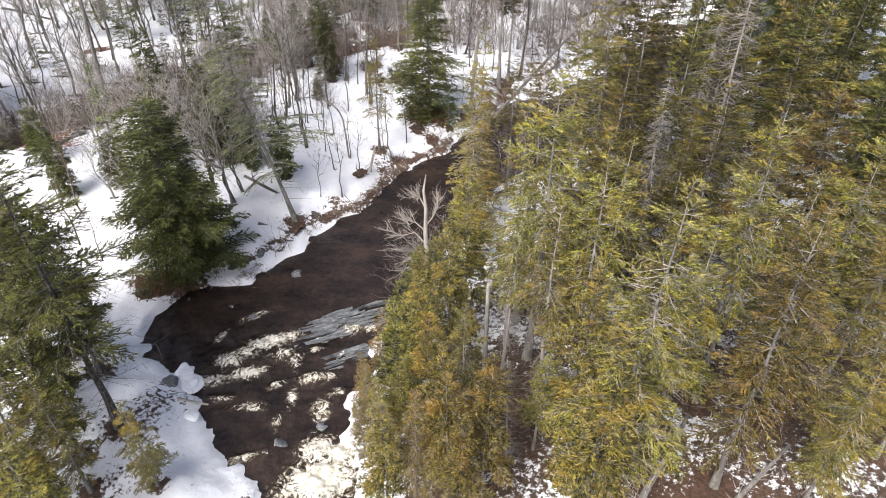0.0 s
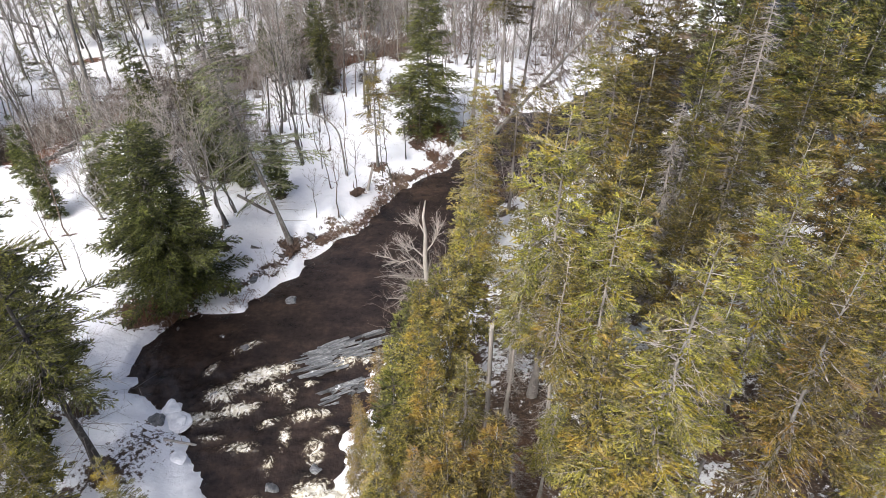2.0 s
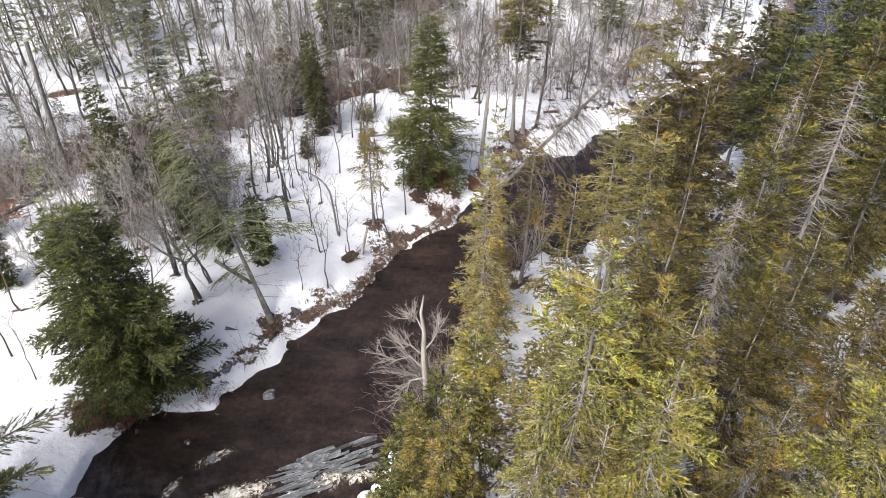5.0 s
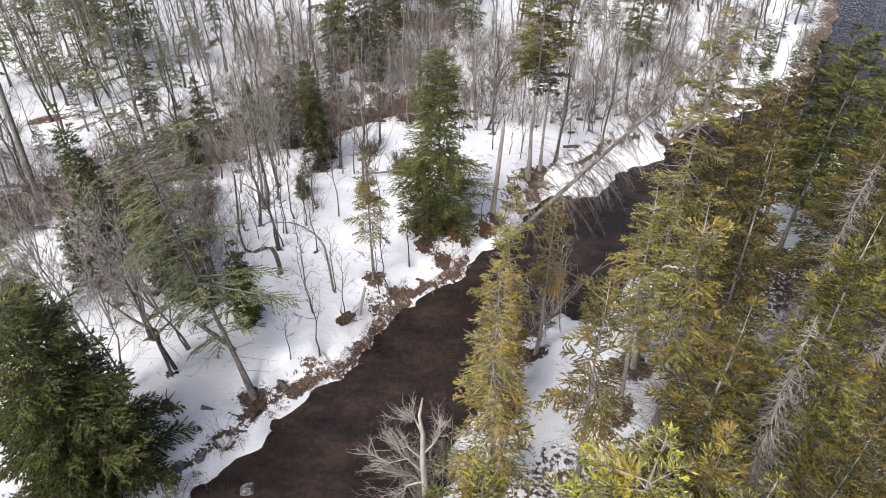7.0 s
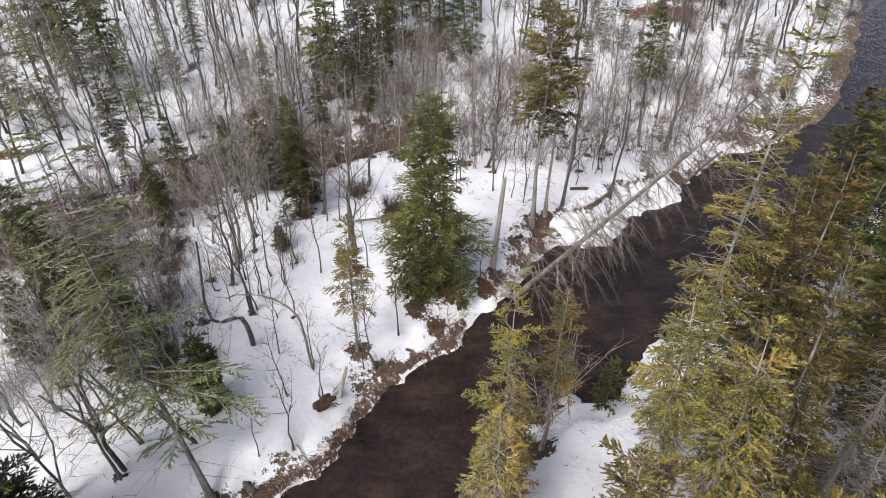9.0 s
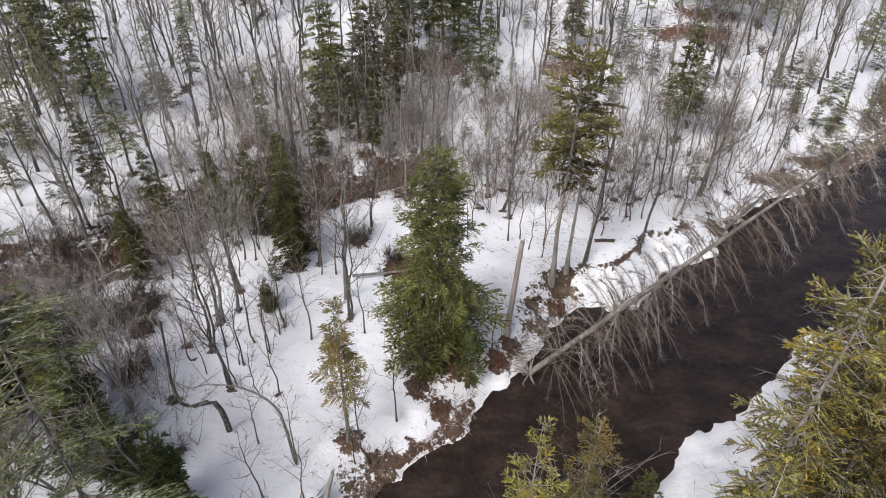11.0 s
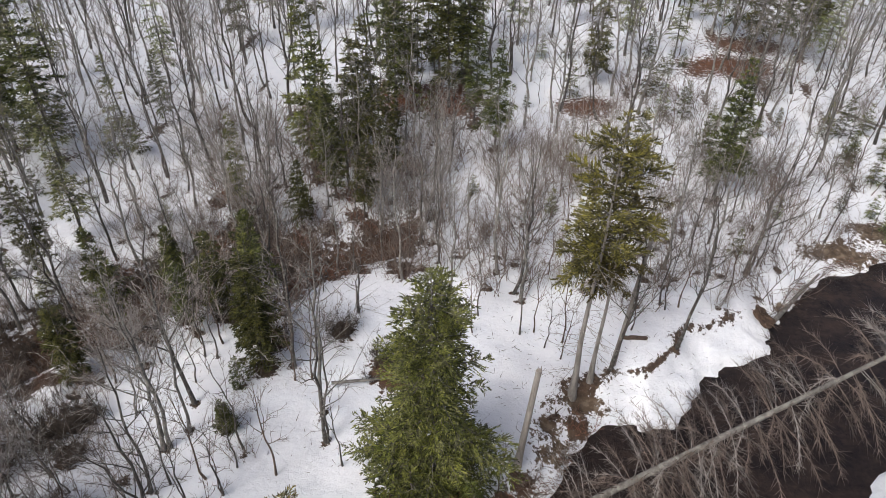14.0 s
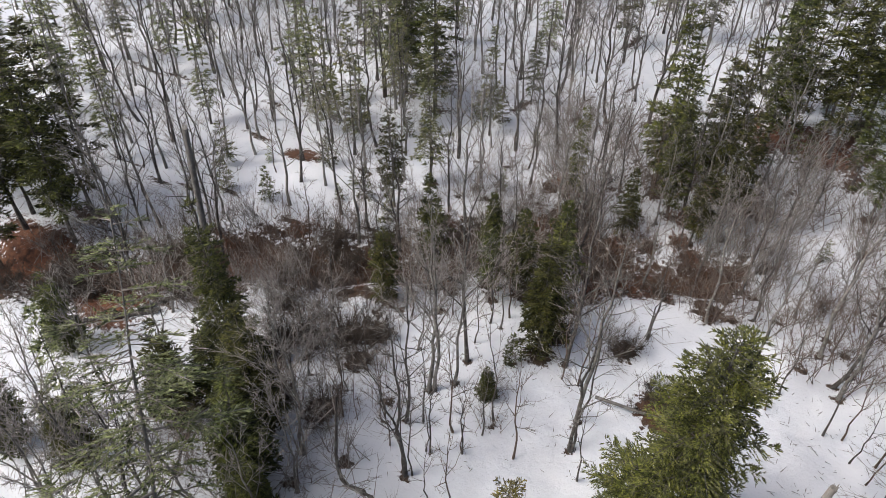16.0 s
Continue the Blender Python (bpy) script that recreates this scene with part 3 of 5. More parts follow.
KINDS = {
    "olive": [lambda s=s, h=h, r=r, c=c: conifer(s, "tall olive-green spruce with grey dead lower twigs", "spruce", N_OLIVE, BARK_GREY, H=h, R=r, crown=c, branches=84,
                                                 trunk_r=0.2, dead=90, dead_to=0.8, ragged=0.42, droop=0.3, leaf=0.12, width=0.055, spacing=0.023, rank=0.16, up=0.24, shape=0.5, flat=0.25, twiggy=0.14, twig_mat=TWIG_GREY)
              for s, h, r, c in ((11, 16, 2.9, 0.22), (12, 16, 2.7, 0.36), (13, 16, 3.2, 0.14), (14, 16, 2.5, 0.28))],
    "front_spruce": [lambda s=s: conifer(s, "tall olive-green spruce with fine dense sprays and grey twigs", "spruce", N_OLIVE, BARK_GREY, H=18, R=3.1, crown=0.12, branches=100,
                                         trunk_r=0.22, dead=170, dead_to=0.8, ragged=0.42, droop=0.3, leaf=0.1, width=0.046, spacing=0.0165, rank=0.16, up=0.24, shape=0.5, flat=0.25, twiggy=0.15, twig_mat=TWIG_GREY) for s in (15,)],
    "birch": [lambda s=s: bare_tree(s, "slender pale grey leafless hardwood", "hardwood", BARK_GREY, TWIG_GREY, H=11, fork=1, trunk_r=0.075, limbs_n=12, start=0.25, spread=0.9, twigs=5, wobble=0.16) for s in (107, 108)],
    "bare_spruce": [lambda s=s: conifer(s, "spruce with a long bare grey trunk below its olive crown", "spruce", N_OLIVE, DEADWOOD, H=16, R=2.6, crown=0.5, branches=58,
                                        trunk_r=0.23, dead=130, dead_to=0.4, ragged=0.45, droop=0.28, leaf=0.12, width=0.055, spacing=0.023, rank=0.16, up=0.24, shape=0.5, flat=0.25, twiggy=0.14, twig_mat=TWIG_GREY) for s in (16, 17)],
    "deep_spruce": [lambda s=s, c=c: conifer(s, "deep olive spruce with thick drooping tufts, shade toned into the needles", "spruce", N_DEEP_SHADED, BARK_GREY, H=16, R=3.1, crown=c, branches=80,
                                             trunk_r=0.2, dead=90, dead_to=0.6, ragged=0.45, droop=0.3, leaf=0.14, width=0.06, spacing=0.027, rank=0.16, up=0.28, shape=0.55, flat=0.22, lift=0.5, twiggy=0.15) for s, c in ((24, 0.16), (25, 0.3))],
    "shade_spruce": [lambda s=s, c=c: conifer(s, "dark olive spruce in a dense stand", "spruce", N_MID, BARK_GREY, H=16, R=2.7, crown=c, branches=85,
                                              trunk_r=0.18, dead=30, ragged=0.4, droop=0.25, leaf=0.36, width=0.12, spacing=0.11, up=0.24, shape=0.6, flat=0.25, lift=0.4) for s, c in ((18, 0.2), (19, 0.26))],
    "olive_far": [lambda s=s, c=c: conifer(s, "olive-green spruce in a dense stand", "spruce", N_OLIVE, BARK_GREY, H=16, R=3.1, crown=c, branches=72,
                                           trunk_r=0.18, dead=24, ragged=0.4, droop=0.22, leaf=0.36, width=0.12, spacing=0.11, up=0.24, shape=0.55, flat=0.25, twiggy=0.2)
                  for s, c in ((21, 0.2), (22, 0.3), (23, 0.16))],
    "larch": [lambda s=s: conifer(s, "olive conifer with long open level limbs", "spruce", N_MID, BARK_DARK, H=18, R=4.2, crown=0.3, branches=125, trunk_r=0.24, dead=60, ragged=0.5,
                                  droop=0.16, up=0.1, shape=0.5, leaf=0.17, width=0.055, spacing=0.04, sparse=0.15, rank=0.18, flat=0.15, twig_mat=BARK_DARK) for s in (26, 27)],
    "fir": [lambda s=s, r=r, p=p, n=n, lf=lf: conifer(s, "dense dark green fir with branches to the ground", "fir", N_DARK, BARK_DARK, H=13, R=r, crown=0.04, branches=n, trunk_r=0.17, dead=0, ragged=0.25,
                                          droop=0.32, shape=p, leaf=lf, width=0.34 * lf, spacing=0.27 * lf, wobble=0.02, flat=0.2) for s, r, p, n, lf in ((31, 3.8, 0.42, 200, 0.17), (32, 2.1, 0.62, 100, 0.3))],
    "green_fir": [lambda s=s, r=r, c=c, n=n, p=p, lf=lf: conifer(s, "green balsam fir standing in snow", "fir", N_MID, BARK_GREY, H=14, R=r, crown=c, branches=n, trunk_r=0.17, dead=16, ragged=0.5,
                                                          droop=0.26, shape=p, leaf=lf, width=0.34 * lf, spacing=0.28 * lf, wobble=0.03, flat=0.2) for s, r, c, n, p, lf in ((41, 3.5, 0.04, 210, 0.4, 0.16), (42, 2.1, 0.12, 100, 0.6, 0.34), (43, 2.4, 0.2, 100, 0.55, 0.34))],
    "cedar": [lambda s=s, r=r: conifer(s, "yellowing cedar with thin orange-brown sprays", "cedar", N_CEDAR, BARK_GREY, H=12, R=r, crown=0.08, branches=120, trunk_r=0.14, dead=50, ragged=0.4,
                                       droop=0.35, shape=0.5, leaf=0.16, width=0.055, spacing=0.05, sparse=0.08, twiggy=0.5, twig_mat=TWIG_GREY, dead_to=0.8) for s, r in ((51, 2.2), (52, 1.9))],
    "hemlock": [lambda s=s: conifer(s, "grey-green hemlock with long open drooping limbs", "hemlock", N_GREY, BARK_GREY, H=20, R=4.3, crown=0.2, branches=105, trunk_r=0.18, dead=60, ragged=0.5,
                                    droop=0.34, shape=0.5, leaf=0.15, width=0.06, spacing=0.036, sparse=0.12, rank=0.22, flat=0.15, twiggy=0.5, twig_mat=TWIG_GREY, dead_to=0.9) for s in (61, 62)],
    "pine": [lambda s=s, r=r: conifer(s, "tall pine with tufted olive crown above a bare trunk", "pine", N_PINE, DEADWOOD, H=19, R=r, crown=0.46, branches=95, trunk_r=0.2, dead=34, sparse=0.25, ragged=0.7,
                                      droop=0.1, up=0.22, shape=0.5, leaf=0.22, width=0.06, spacing=0.042, lift=0.5) for s, r in ((71, 3.0), (72, 2.6))],
    "grey_spruce": [lambda s=s: conifer(s, "thin grey-green spruce with sparse crown", "spruce", N_GREY, BARK_DARK, H=13, R=1.9, crown=0.2, branches=80, trunk_r=0.13, dead=50, ragged=0.45,
                                        droop=0.25, leaf=0.34, width=0.09, spacing=0.15, sparse=0.05, twig_mat=BARK_DARK) for s in (81, 82, 83)],
    "dark_spruce": [lambda s=s: conifer(s, "dark spruce of the far wood", "spruce", N_DARK, BARK_DARK, H=15, R=2.6, crown=0.2, branches=90, trunk_r=0.16, dead=30, ragged=0.45,
                                        droop=0.25, shape=0.6, leaf=0.4, width=0.12, spacing=0.18, twig_mat=BARK_DARK) for s in (86, 87)],
    "young_fir": [lambda s=s, m=m: conifer(s, "young fir sapling poking through the snow", "fir sapling", m, BARK_DARK, H=4, R=1.2, crown=0.06, branches=40, trunk_r=0.05, dead=0, ragged=0.3,
                                           droop=0.1, up=0.25, leaf=0.2, width=0.075, spacing=0.075, wobble=0.02) for s, m in ((91, N_DARK), (92, N_MID), (93, N_GREY))],
    "maple": [lambda s=s, h=h, f=f: bare_tree(s, "leafless grey hardwood tree with rising limbs", "hardwood", BARK_DARK if s % 2 else BARK_GREY, TWIG_GREY, H=h, fork=f, trunk_r=0.11, limbs_n=15 - 5 * f, start=0.27, wobble=0.14, twigs=4, twig_r=0.012)
              for s, h, f in ((101, 13, 0), (102, 13, 0), (103, 13, 1), (104, 13, 0), (105, 13, 0), (106, 13, 0))],
    "sapling": [lambda s=s: bare_tree(s, "thin leafless sapling standing in snow", "sapling", BARK_DARK if s % 2 else BARK_BROWN, TWIG_GREY, H=6.5, trunk_r=0.05, limbs_n=9, start=0.35, twigs=3, subs=4, wobble=0.1, twig_r=0.01)
                for s in (111, 112, 113, 114)],
    "alder": [lambda s=s, h=h, m=m: shrub(s, "bare grey-brown alder thicket", "alder bush", m, stems=15, H=h, spread=0.85, twigs=10) for s, h, m in ((121, 3.6, TWIG_BROWN), (122, 3.0, TWIG_BROWN), (123, 4.2, TWIG_GREY))],
    "thicket": [lambda s=s: shrub(s, "dark dense thicket of fine brown twigs", "thicket", TWIG_DARK, stems=46, H=2.4, spread=1.2, twigs=20, droop=0.12) for s in (126, 127)],
    "brush": [lambda s=s, m=m: shrub(s, "low tangle of rusty brown brush", "brush", m, stems=20, H=1.3, spread=1.5, twigs=7, droop=0.25) for s, m in ((131, TWIG_RED), (132, TWIG_BROWN))],
    "dead_spruce": [lambda s=s: dead_conifer(s, "standing dead spruce with bare grey twigs") for s in (141, 142)],
}
NOMINAL = {"thicket": 2.4, "deep_spruce": 16, "front_spruce": 18, "birch": 11, "bare_spruce": 16, "shade_spruce": 16, "larch": 18, "dark_spruce": 15, "olive": 16, "olive_far": 16, "fir": 13, "green_fir": 14, "cedar": 12, "hemlock": 20, "pine": 19, "grey_spruce": 13, "young_fir": 4, "maple": 13, "sapling": 6.5,
           "alder": 3.4, "brush": 1.3, "dead_spruce": 18}
_made = {}
_count = {}
PLANTED = []      # x, y, kind, height


def plant(kind, x, y, h=None, which=None, turn=None, axis_to=None, fat=1.0, group="", z=None):
    """Set one tree of a kind with its foot on the ground; axis_to leans it."""
    i = _count.get(kind, 0)
    _count[kind] = i + 1
    which = (i if which is None else which) % len(KINDS[kind])
    rng = random.Random(f"{kind}{i}{round(x, 1)}{round(y, 1)}")
    s = (h or NOMINAL[kind]) / NOMINAL[kind]
    zz = (ground_z(x, y) if z is None else z) - 0.06
    turn = rng.uniform(0, 6.28) if turn is None else turn
    up = Vector(axis_to).normalized() if axis_to else Vector((rng.gauss(0, 0.02), rng.gauss(0, 0.02), 1)).normalized()
    lean = Vector((0, 0, 1)).rotation_difference(up).to_matrix().to_4x4()
    m = Matrix.Translation((x, y, zz)) @ lean @ Matrix.Rotation(turn, 4, "Z") @ Matrix.Diagonal((s * fat, s * fat, s, 1))
    key = (kind, which)
    if key in _made:
        ob = _made[key]
        inv = Matrix.Diagonal((1 / ob.scale[0], 1 / ob.scale[1], 1 / ob.scale[2], 1))
        tree = copy_thing(ob, m @ inv)
    else:
        tree = KINDS[kind][which]()
        tree.matrix_basis = m
        _made[key] = tree
    if group:
        tree["group"] = group
    PLANTED.append((x, y, kind, h or NOMINAL[kind]))
    return tree


# ---- trees, bank by bank ----
def in_wood(x, y, margin=2.0):
    """The stretch of forest that is planted."""
    lo = np.interp(y, [12, 15, 25, 35, 45, 55, 65, 75, 85, 95, 105, 115, 125, 135, 145, 155], [-10, -17, -25, -30, -35, -50, -71, -92, -100, -94, -90, -76, -68, -46, -30, -14])
    hi = np.interp(y, [12, 15, 25, 35, 45, 55, 65, 75, 85, 95, 105, 145, 155], [13, 17, 25, 30, 35, 40, 45, 51, 56, 61, 62, 55, 18])
    return lo - margin < x < hi + margin and 10 < y < 156



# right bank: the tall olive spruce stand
# deep_spruce trees carry part of their shaded look in darker needle colour
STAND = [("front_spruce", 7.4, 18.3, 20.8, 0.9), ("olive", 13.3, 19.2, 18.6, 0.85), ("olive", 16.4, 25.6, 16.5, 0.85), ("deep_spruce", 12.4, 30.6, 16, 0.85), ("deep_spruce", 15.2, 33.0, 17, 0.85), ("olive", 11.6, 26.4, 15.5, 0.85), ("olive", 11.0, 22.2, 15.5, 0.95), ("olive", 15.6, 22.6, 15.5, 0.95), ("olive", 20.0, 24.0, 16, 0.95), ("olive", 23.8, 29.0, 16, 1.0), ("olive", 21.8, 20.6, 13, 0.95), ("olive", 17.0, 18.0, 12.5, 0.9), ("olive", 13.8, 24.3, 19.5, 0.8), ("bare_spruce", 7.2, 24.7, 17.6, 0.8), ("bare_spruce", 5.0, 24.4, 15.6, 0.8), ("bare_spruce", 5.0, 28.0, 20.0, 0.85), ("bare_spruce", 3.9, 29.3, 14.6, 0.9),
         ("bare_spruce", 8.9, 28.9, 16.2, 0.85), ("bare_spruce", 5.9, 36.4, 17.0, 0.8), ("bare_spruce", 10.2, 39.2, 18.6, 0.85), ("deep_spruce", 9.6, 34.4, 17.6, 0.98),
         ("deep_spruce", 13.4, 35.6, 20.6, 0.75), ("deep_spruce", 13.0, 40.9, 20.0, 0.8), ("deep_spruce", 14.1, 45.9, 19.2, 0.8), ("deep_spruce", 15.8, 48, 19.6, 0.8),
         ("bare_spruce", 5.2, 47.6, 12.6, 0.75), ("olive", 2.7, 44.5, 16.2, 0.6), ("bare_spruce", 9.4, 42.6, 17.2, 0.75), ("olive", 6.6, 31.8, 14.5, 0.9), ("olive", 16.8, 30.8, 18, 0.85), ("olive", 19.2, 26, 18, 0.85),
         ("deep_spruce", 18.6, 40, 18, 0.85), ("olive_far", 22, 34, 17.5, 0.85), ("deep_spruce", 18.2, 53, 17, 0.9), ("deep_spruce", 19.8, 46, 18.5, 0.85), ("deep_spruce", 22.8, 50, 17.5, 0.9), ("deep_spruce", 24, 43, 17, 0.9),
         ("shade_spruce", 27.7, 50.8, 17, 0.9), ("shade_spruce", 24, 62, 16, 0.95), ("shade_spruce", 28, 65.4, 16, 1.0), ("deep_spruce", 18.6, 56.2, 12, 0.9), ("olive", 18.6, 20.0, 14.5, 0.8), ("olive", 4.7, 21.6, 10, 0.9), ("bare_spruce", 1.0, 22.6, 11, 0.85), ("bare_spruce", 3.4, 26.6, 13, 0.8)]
for kind, x, y, top, fat in STAND:
    plant(kind, x, y, top - ground_z(x, y), group="spruces of the right bank stand", fat=1.14 * fat)
plant("dead_spruce", 16.3, 36.2, 19.5, group="dead spruces of the right bank")
plant("dead_spruce", 11.4, 41.8, 13.5, group="dead spruces of the right bank")
plant("dead_spruce", 17.6, 43.6, 16.0, group="dead spruces of the right bank")
plant("dead_spruce", 14.4, 37.8, 13.0, group="dead spruces of the right bank")
plant("dead_spruce", 3.2, 20.2, 8.5, group="dead spruces of the right bank")
plant("front_spruce", 10.9, 46.2, 24.4, which=0, fat=0.62)
plant("dead_spruce", 12.4, 34.3, 15.2, group="dead spruces of the right bank")
plant("cedar", 2.3, 37.8, 14.9, which=1, fat=0.95)
plant("cedar", 2.5, 42.6, 11.2, which=0)
for x, y, h in ((-3.4, 26.8, 6), (-4.0, 23.9, 5.5), (-3.0, 21.4, 7), (-1.4, 19.2, 8), (-4.4, 25.4, 4.5), (-4.2, 22.2, 5)):
    plant("cedar", x, y, h, group="small cedars on the right bank")
for x, y, h in ((-2.3, 28.4, 5.5), (-2.4, 30.8, 5), (-1.9, 33.4, 5), (-0.6, 35.2, 5), (-2.6, 24.6, 6)):
    plant("young_fir", x, y, h, which=1, group="young firs on the right bank")
for x, y, h in ((-2.2, 21.5, 7), (-0.8, 22.8, 8.5), (-2.6, 18.4, 8), (0.2, 19.0, 9), (-2.6, 26.2, 6.5), (1.8, 18.6, 10), (-1.2, 24.8, 9), (0.4, 28.4, 10.5), (1.4, 31.2, 12), (-1.4, 30.2, 7.5), (-0.2, 20.6, 9), (0.8, 17.2, 8), (6.2, 20.2, 13), (8.4, 31.0, 14), (6.4, 17.0, 12)):
    plant("olive_far", x, y, h, fat=0.9, group="spruces of the right bank stand")
for x, y, h in ((-1.6, 32.6, 4.5), (-2.0, 29.9, 3.5), (9.2, 51.2, 4.0)):
    plant("young_fir", x, y, h, which=0)

rs = random.Random(5)
taken = [(x, y) for x, y, *_ in PLANTED]


def free(x, y, gap):
    return all((x - a) ** 2 + (y - b) ** 2 > gap * gap for a, b in taken)


tries = 0
filled = 0
while tries < 9000 and filled < 98:
    tries += 1
    x, y = (rs.uniform(19, 27), rs.uniform(18, 33)) if tries < 120 else (rs.uniform(16, 52), rs.uniform(26, 84)) if filled < 70 else (rs.uniform(26, 70), rs.uniform(60, 108))
    d = float(river_distance(np.array([x]), np.array([y]))[0])
    if d < 2.2 or not on_right(x, y) or not free(x, y, 4.0) or not in_wood(x, y):
        continue
    taken.append((x, y))
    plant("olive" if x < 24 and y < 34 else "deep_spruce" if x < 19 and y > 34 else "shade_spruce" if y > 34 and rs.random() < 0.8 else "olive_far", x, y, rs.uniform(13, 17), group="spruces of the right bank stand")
    filled += 1

# left bank, near the rapids
plant("larch", -17.7, 23.4, 18.3, which=0, group="conifers beside the rapids")
plant("larch", -22.0, 26.4, 15, which=1, group="conifers beside the rapids")
plant("larch", -24.4, 28.6, 17, group="conifers beside the rapids", which=1)
plant("shade_spruce", -20.6, 27.6, 11, group="conifers beside the rapids")
plant("olive_far", -24.8, 22.5, 12, which=1, group="conifers beside the rapids")
plant("olive", -19.6, 18.6, 10.5, which=2, group="conifers beside the rapids")
plant("olive_far", -22.6, 19.8, 12, which=0, group="conifers beside the rapids")
plant("olive_far", -17.2, 16.2, 9.5, which=2, group="conifers beside the rapids")
plant("olive_far", -24.4, 19.4, 13, which=1, group="conifers beside the rapids")
plant("olive_far", -20.6, 15.6, 10, which=0, group="conifers beside the rapids")
for x, y, h in ((-23.4, 24.0, 11),):
    plant("shade_spruce", x, y, h, group="conifers beside the rapids", fat=0.95)
plant("olive", -14.4, 19.8, 6.4, which=2)
plant("olive", -17.8, 19.6, 9.0, which=0, group="conifers beside the rapids")
plant("shade_spruce", -19.0, 21.6, 10.0, group="conifers beside the rapids")
plant("shade_spruce", -22.6, 29.0, 10.5, group="conifers beside the rapids")
# the big dark fir at the bend and its neighbours
plant("fir", -18.3, 38.2, 13.4, which=0, fat=1.2)
plant("fir", -25.9, 57.2, 11.8, which=1)
plant("fir", -24.4, 54.6, 6.5, which=1, fat=1.3)
plant("fir", -35, 52, 6.0, which=1, fat=1.5)
for x, y, h, w in ((-17.6, 39.8, 11, 2), (-20.6, 41.6, 11, 4), (-16.7, 38.6, 9.5, 4), (-18.8, 43.4, 12, 2), (-21.5, 45.5, 12, 4), (-16.4, 46.8, 11, 2), (-23.5, 47.6, 11, 0), (-15.0, 50.8, 10, 4), (-19.5, 50.0, 11, 2)):
    plant("birch", x, y, h, axis_to=(-0.14, -0.06, 1), group="grey hardwoods behind the dark fir")
plant("hemlock", -11.6, 43.7, 21.3, which=0, axis_to=(-2.0, 1.9, 5.9))
plant("birch", -18.0, 55.0, 11, group="grey hardwoods behind the dark fir")
plant("birch", -19.6, 56.6, 10, group="grey hardwoods behind the dark fir")
plant("birch", -16.8, 53.4, 9, group="grey hardwoods behind the dark fir")
plant("fir", -13.4, 49.6, 6.5, which=1, fat=1.3)
plant("fir", -16.6, 51.2, 6.0, which=1, fat=1.3)
plant("fir", -20.2, 53.2, 7.5, which=1, fat=1.3)
plant("grey_spruce", -26.5, 48.5, 10)
for x, y, h in ((-22.3, 62.8, 2.8), (-23.9, 61.4, 2.6), (-25.2, 60.0, 2.6), (-21.0, 63.9, 2.4), (-24.6, 58.2, 2.8), (-26.6, 57.4, 2.4), (-20.4, 61.6, 2.0), (-19.2, 57.6, 2.4), (-12.0, 70.6, 2.2), (-5.2, 69.6, 1.9), (-27.2, 62.2, 2.2), (-22.2, 57.0, 2.4), (-8.2, 72.2, 2.0), (-15.4, 73.0, 2.4)):
    plant("thicket", x, y, h, group="dark thickets by the gully")
for x, y, h in ((-20.5, 52, 4), (-22.5, 50.5, 4), (-17.4, 53.6, 3.6), (-24, 52, 4), (-14.6, 53.0, 3.2), (-16, 56, 3.5), (-19, 58, 4), (-21.5, 56, 4), (-23, 60, 3.6), (-20, 62, 3.6), (-24.5, 63, 3.6), (-27, 61, 3.4), (-17, 60.5, 3)):
    plant("alder", x, y, h, group="alder thicket")
for x, y, h, w in ((-31.6, 48.4, 9, 2), (-26.5, 45.8, 9, 0), (-28.8, 51.0, 10, 1), (-22.2, 48.7, 10, 0), (-30.2, 55.0, 9, 1), (-20.6, 60.4, 8, 0), (-18.0, 64.4, 8, 1), (-26.6, 57.0, 9, 0), (-32.8, 57.6, 9, 1)):
    plant("birch", x, y, h, group="grey hardwoods behind the dark fir")
plant("fir", -30.6, 46.4, 6.5, which=1, fat=1.4)
plant("fir", -26.8, 48.0, 5.5, which=1, fat=1.5)
plant("fir", -22.4, 66.6, 6.5, which=1, fat=1.2)
plant("fir", -19.4, 74.4, 6.0, which=1, fat=1.2)
# the fir at the second bend, pines and spruces beyond
plant("green_fir", -1.3, 61.4, 14.4, which=0)
plant("young_fir", -3.2, 60.4, 6.5, which=1)
plant("young_fir", -2.2, 59.4, 5.0, which=0)
plant("young_fir", 0.6, 59.8, 4.0, which=0)
plant("fir", -12.0, 68.4, 9.5, which=1, fat=0.95)
plant("fir", -12.7, 63.9, 2.6, which=1, fat=1.7)
plant("fir", -21.0, 55.0, 8.5, which=1, fat=1.4)
plant("fir", -18.6, 52.0, 8.0, which=1, fat=1.4)
plant("fir", -25.0, 52.6, 7.0, which=1, fat=1.4)
plant("olive", -5.8, 54.4, 10.4, which=1, fat=0.95)
plant("sapling", -4.6, 53.5, 8)
plant("pine", 6.0, 68.5, 18.3, which=0, fat=1.15)
plant("pine", 7.1, 69.6, 15.5, which=1)
for x, y, h, w in ((-14.3, 91, 15, 1), (-10.3, 94, 12, 2), (-8.5, 105.5, 15, 1), (-5.3, 108.5, 15, 2), (11.1, 111, 13, 1), (-12.3, 69.8, 9, 1), (-18.3, 84, 8, 1), (31, 124, 14, 1), (36, 122, 12, 2), (27, 128, 13, 2), (-3, 118, 13, 1)):
    plant("green_fir", x, y, h, which=w, group="firs of the far wood")
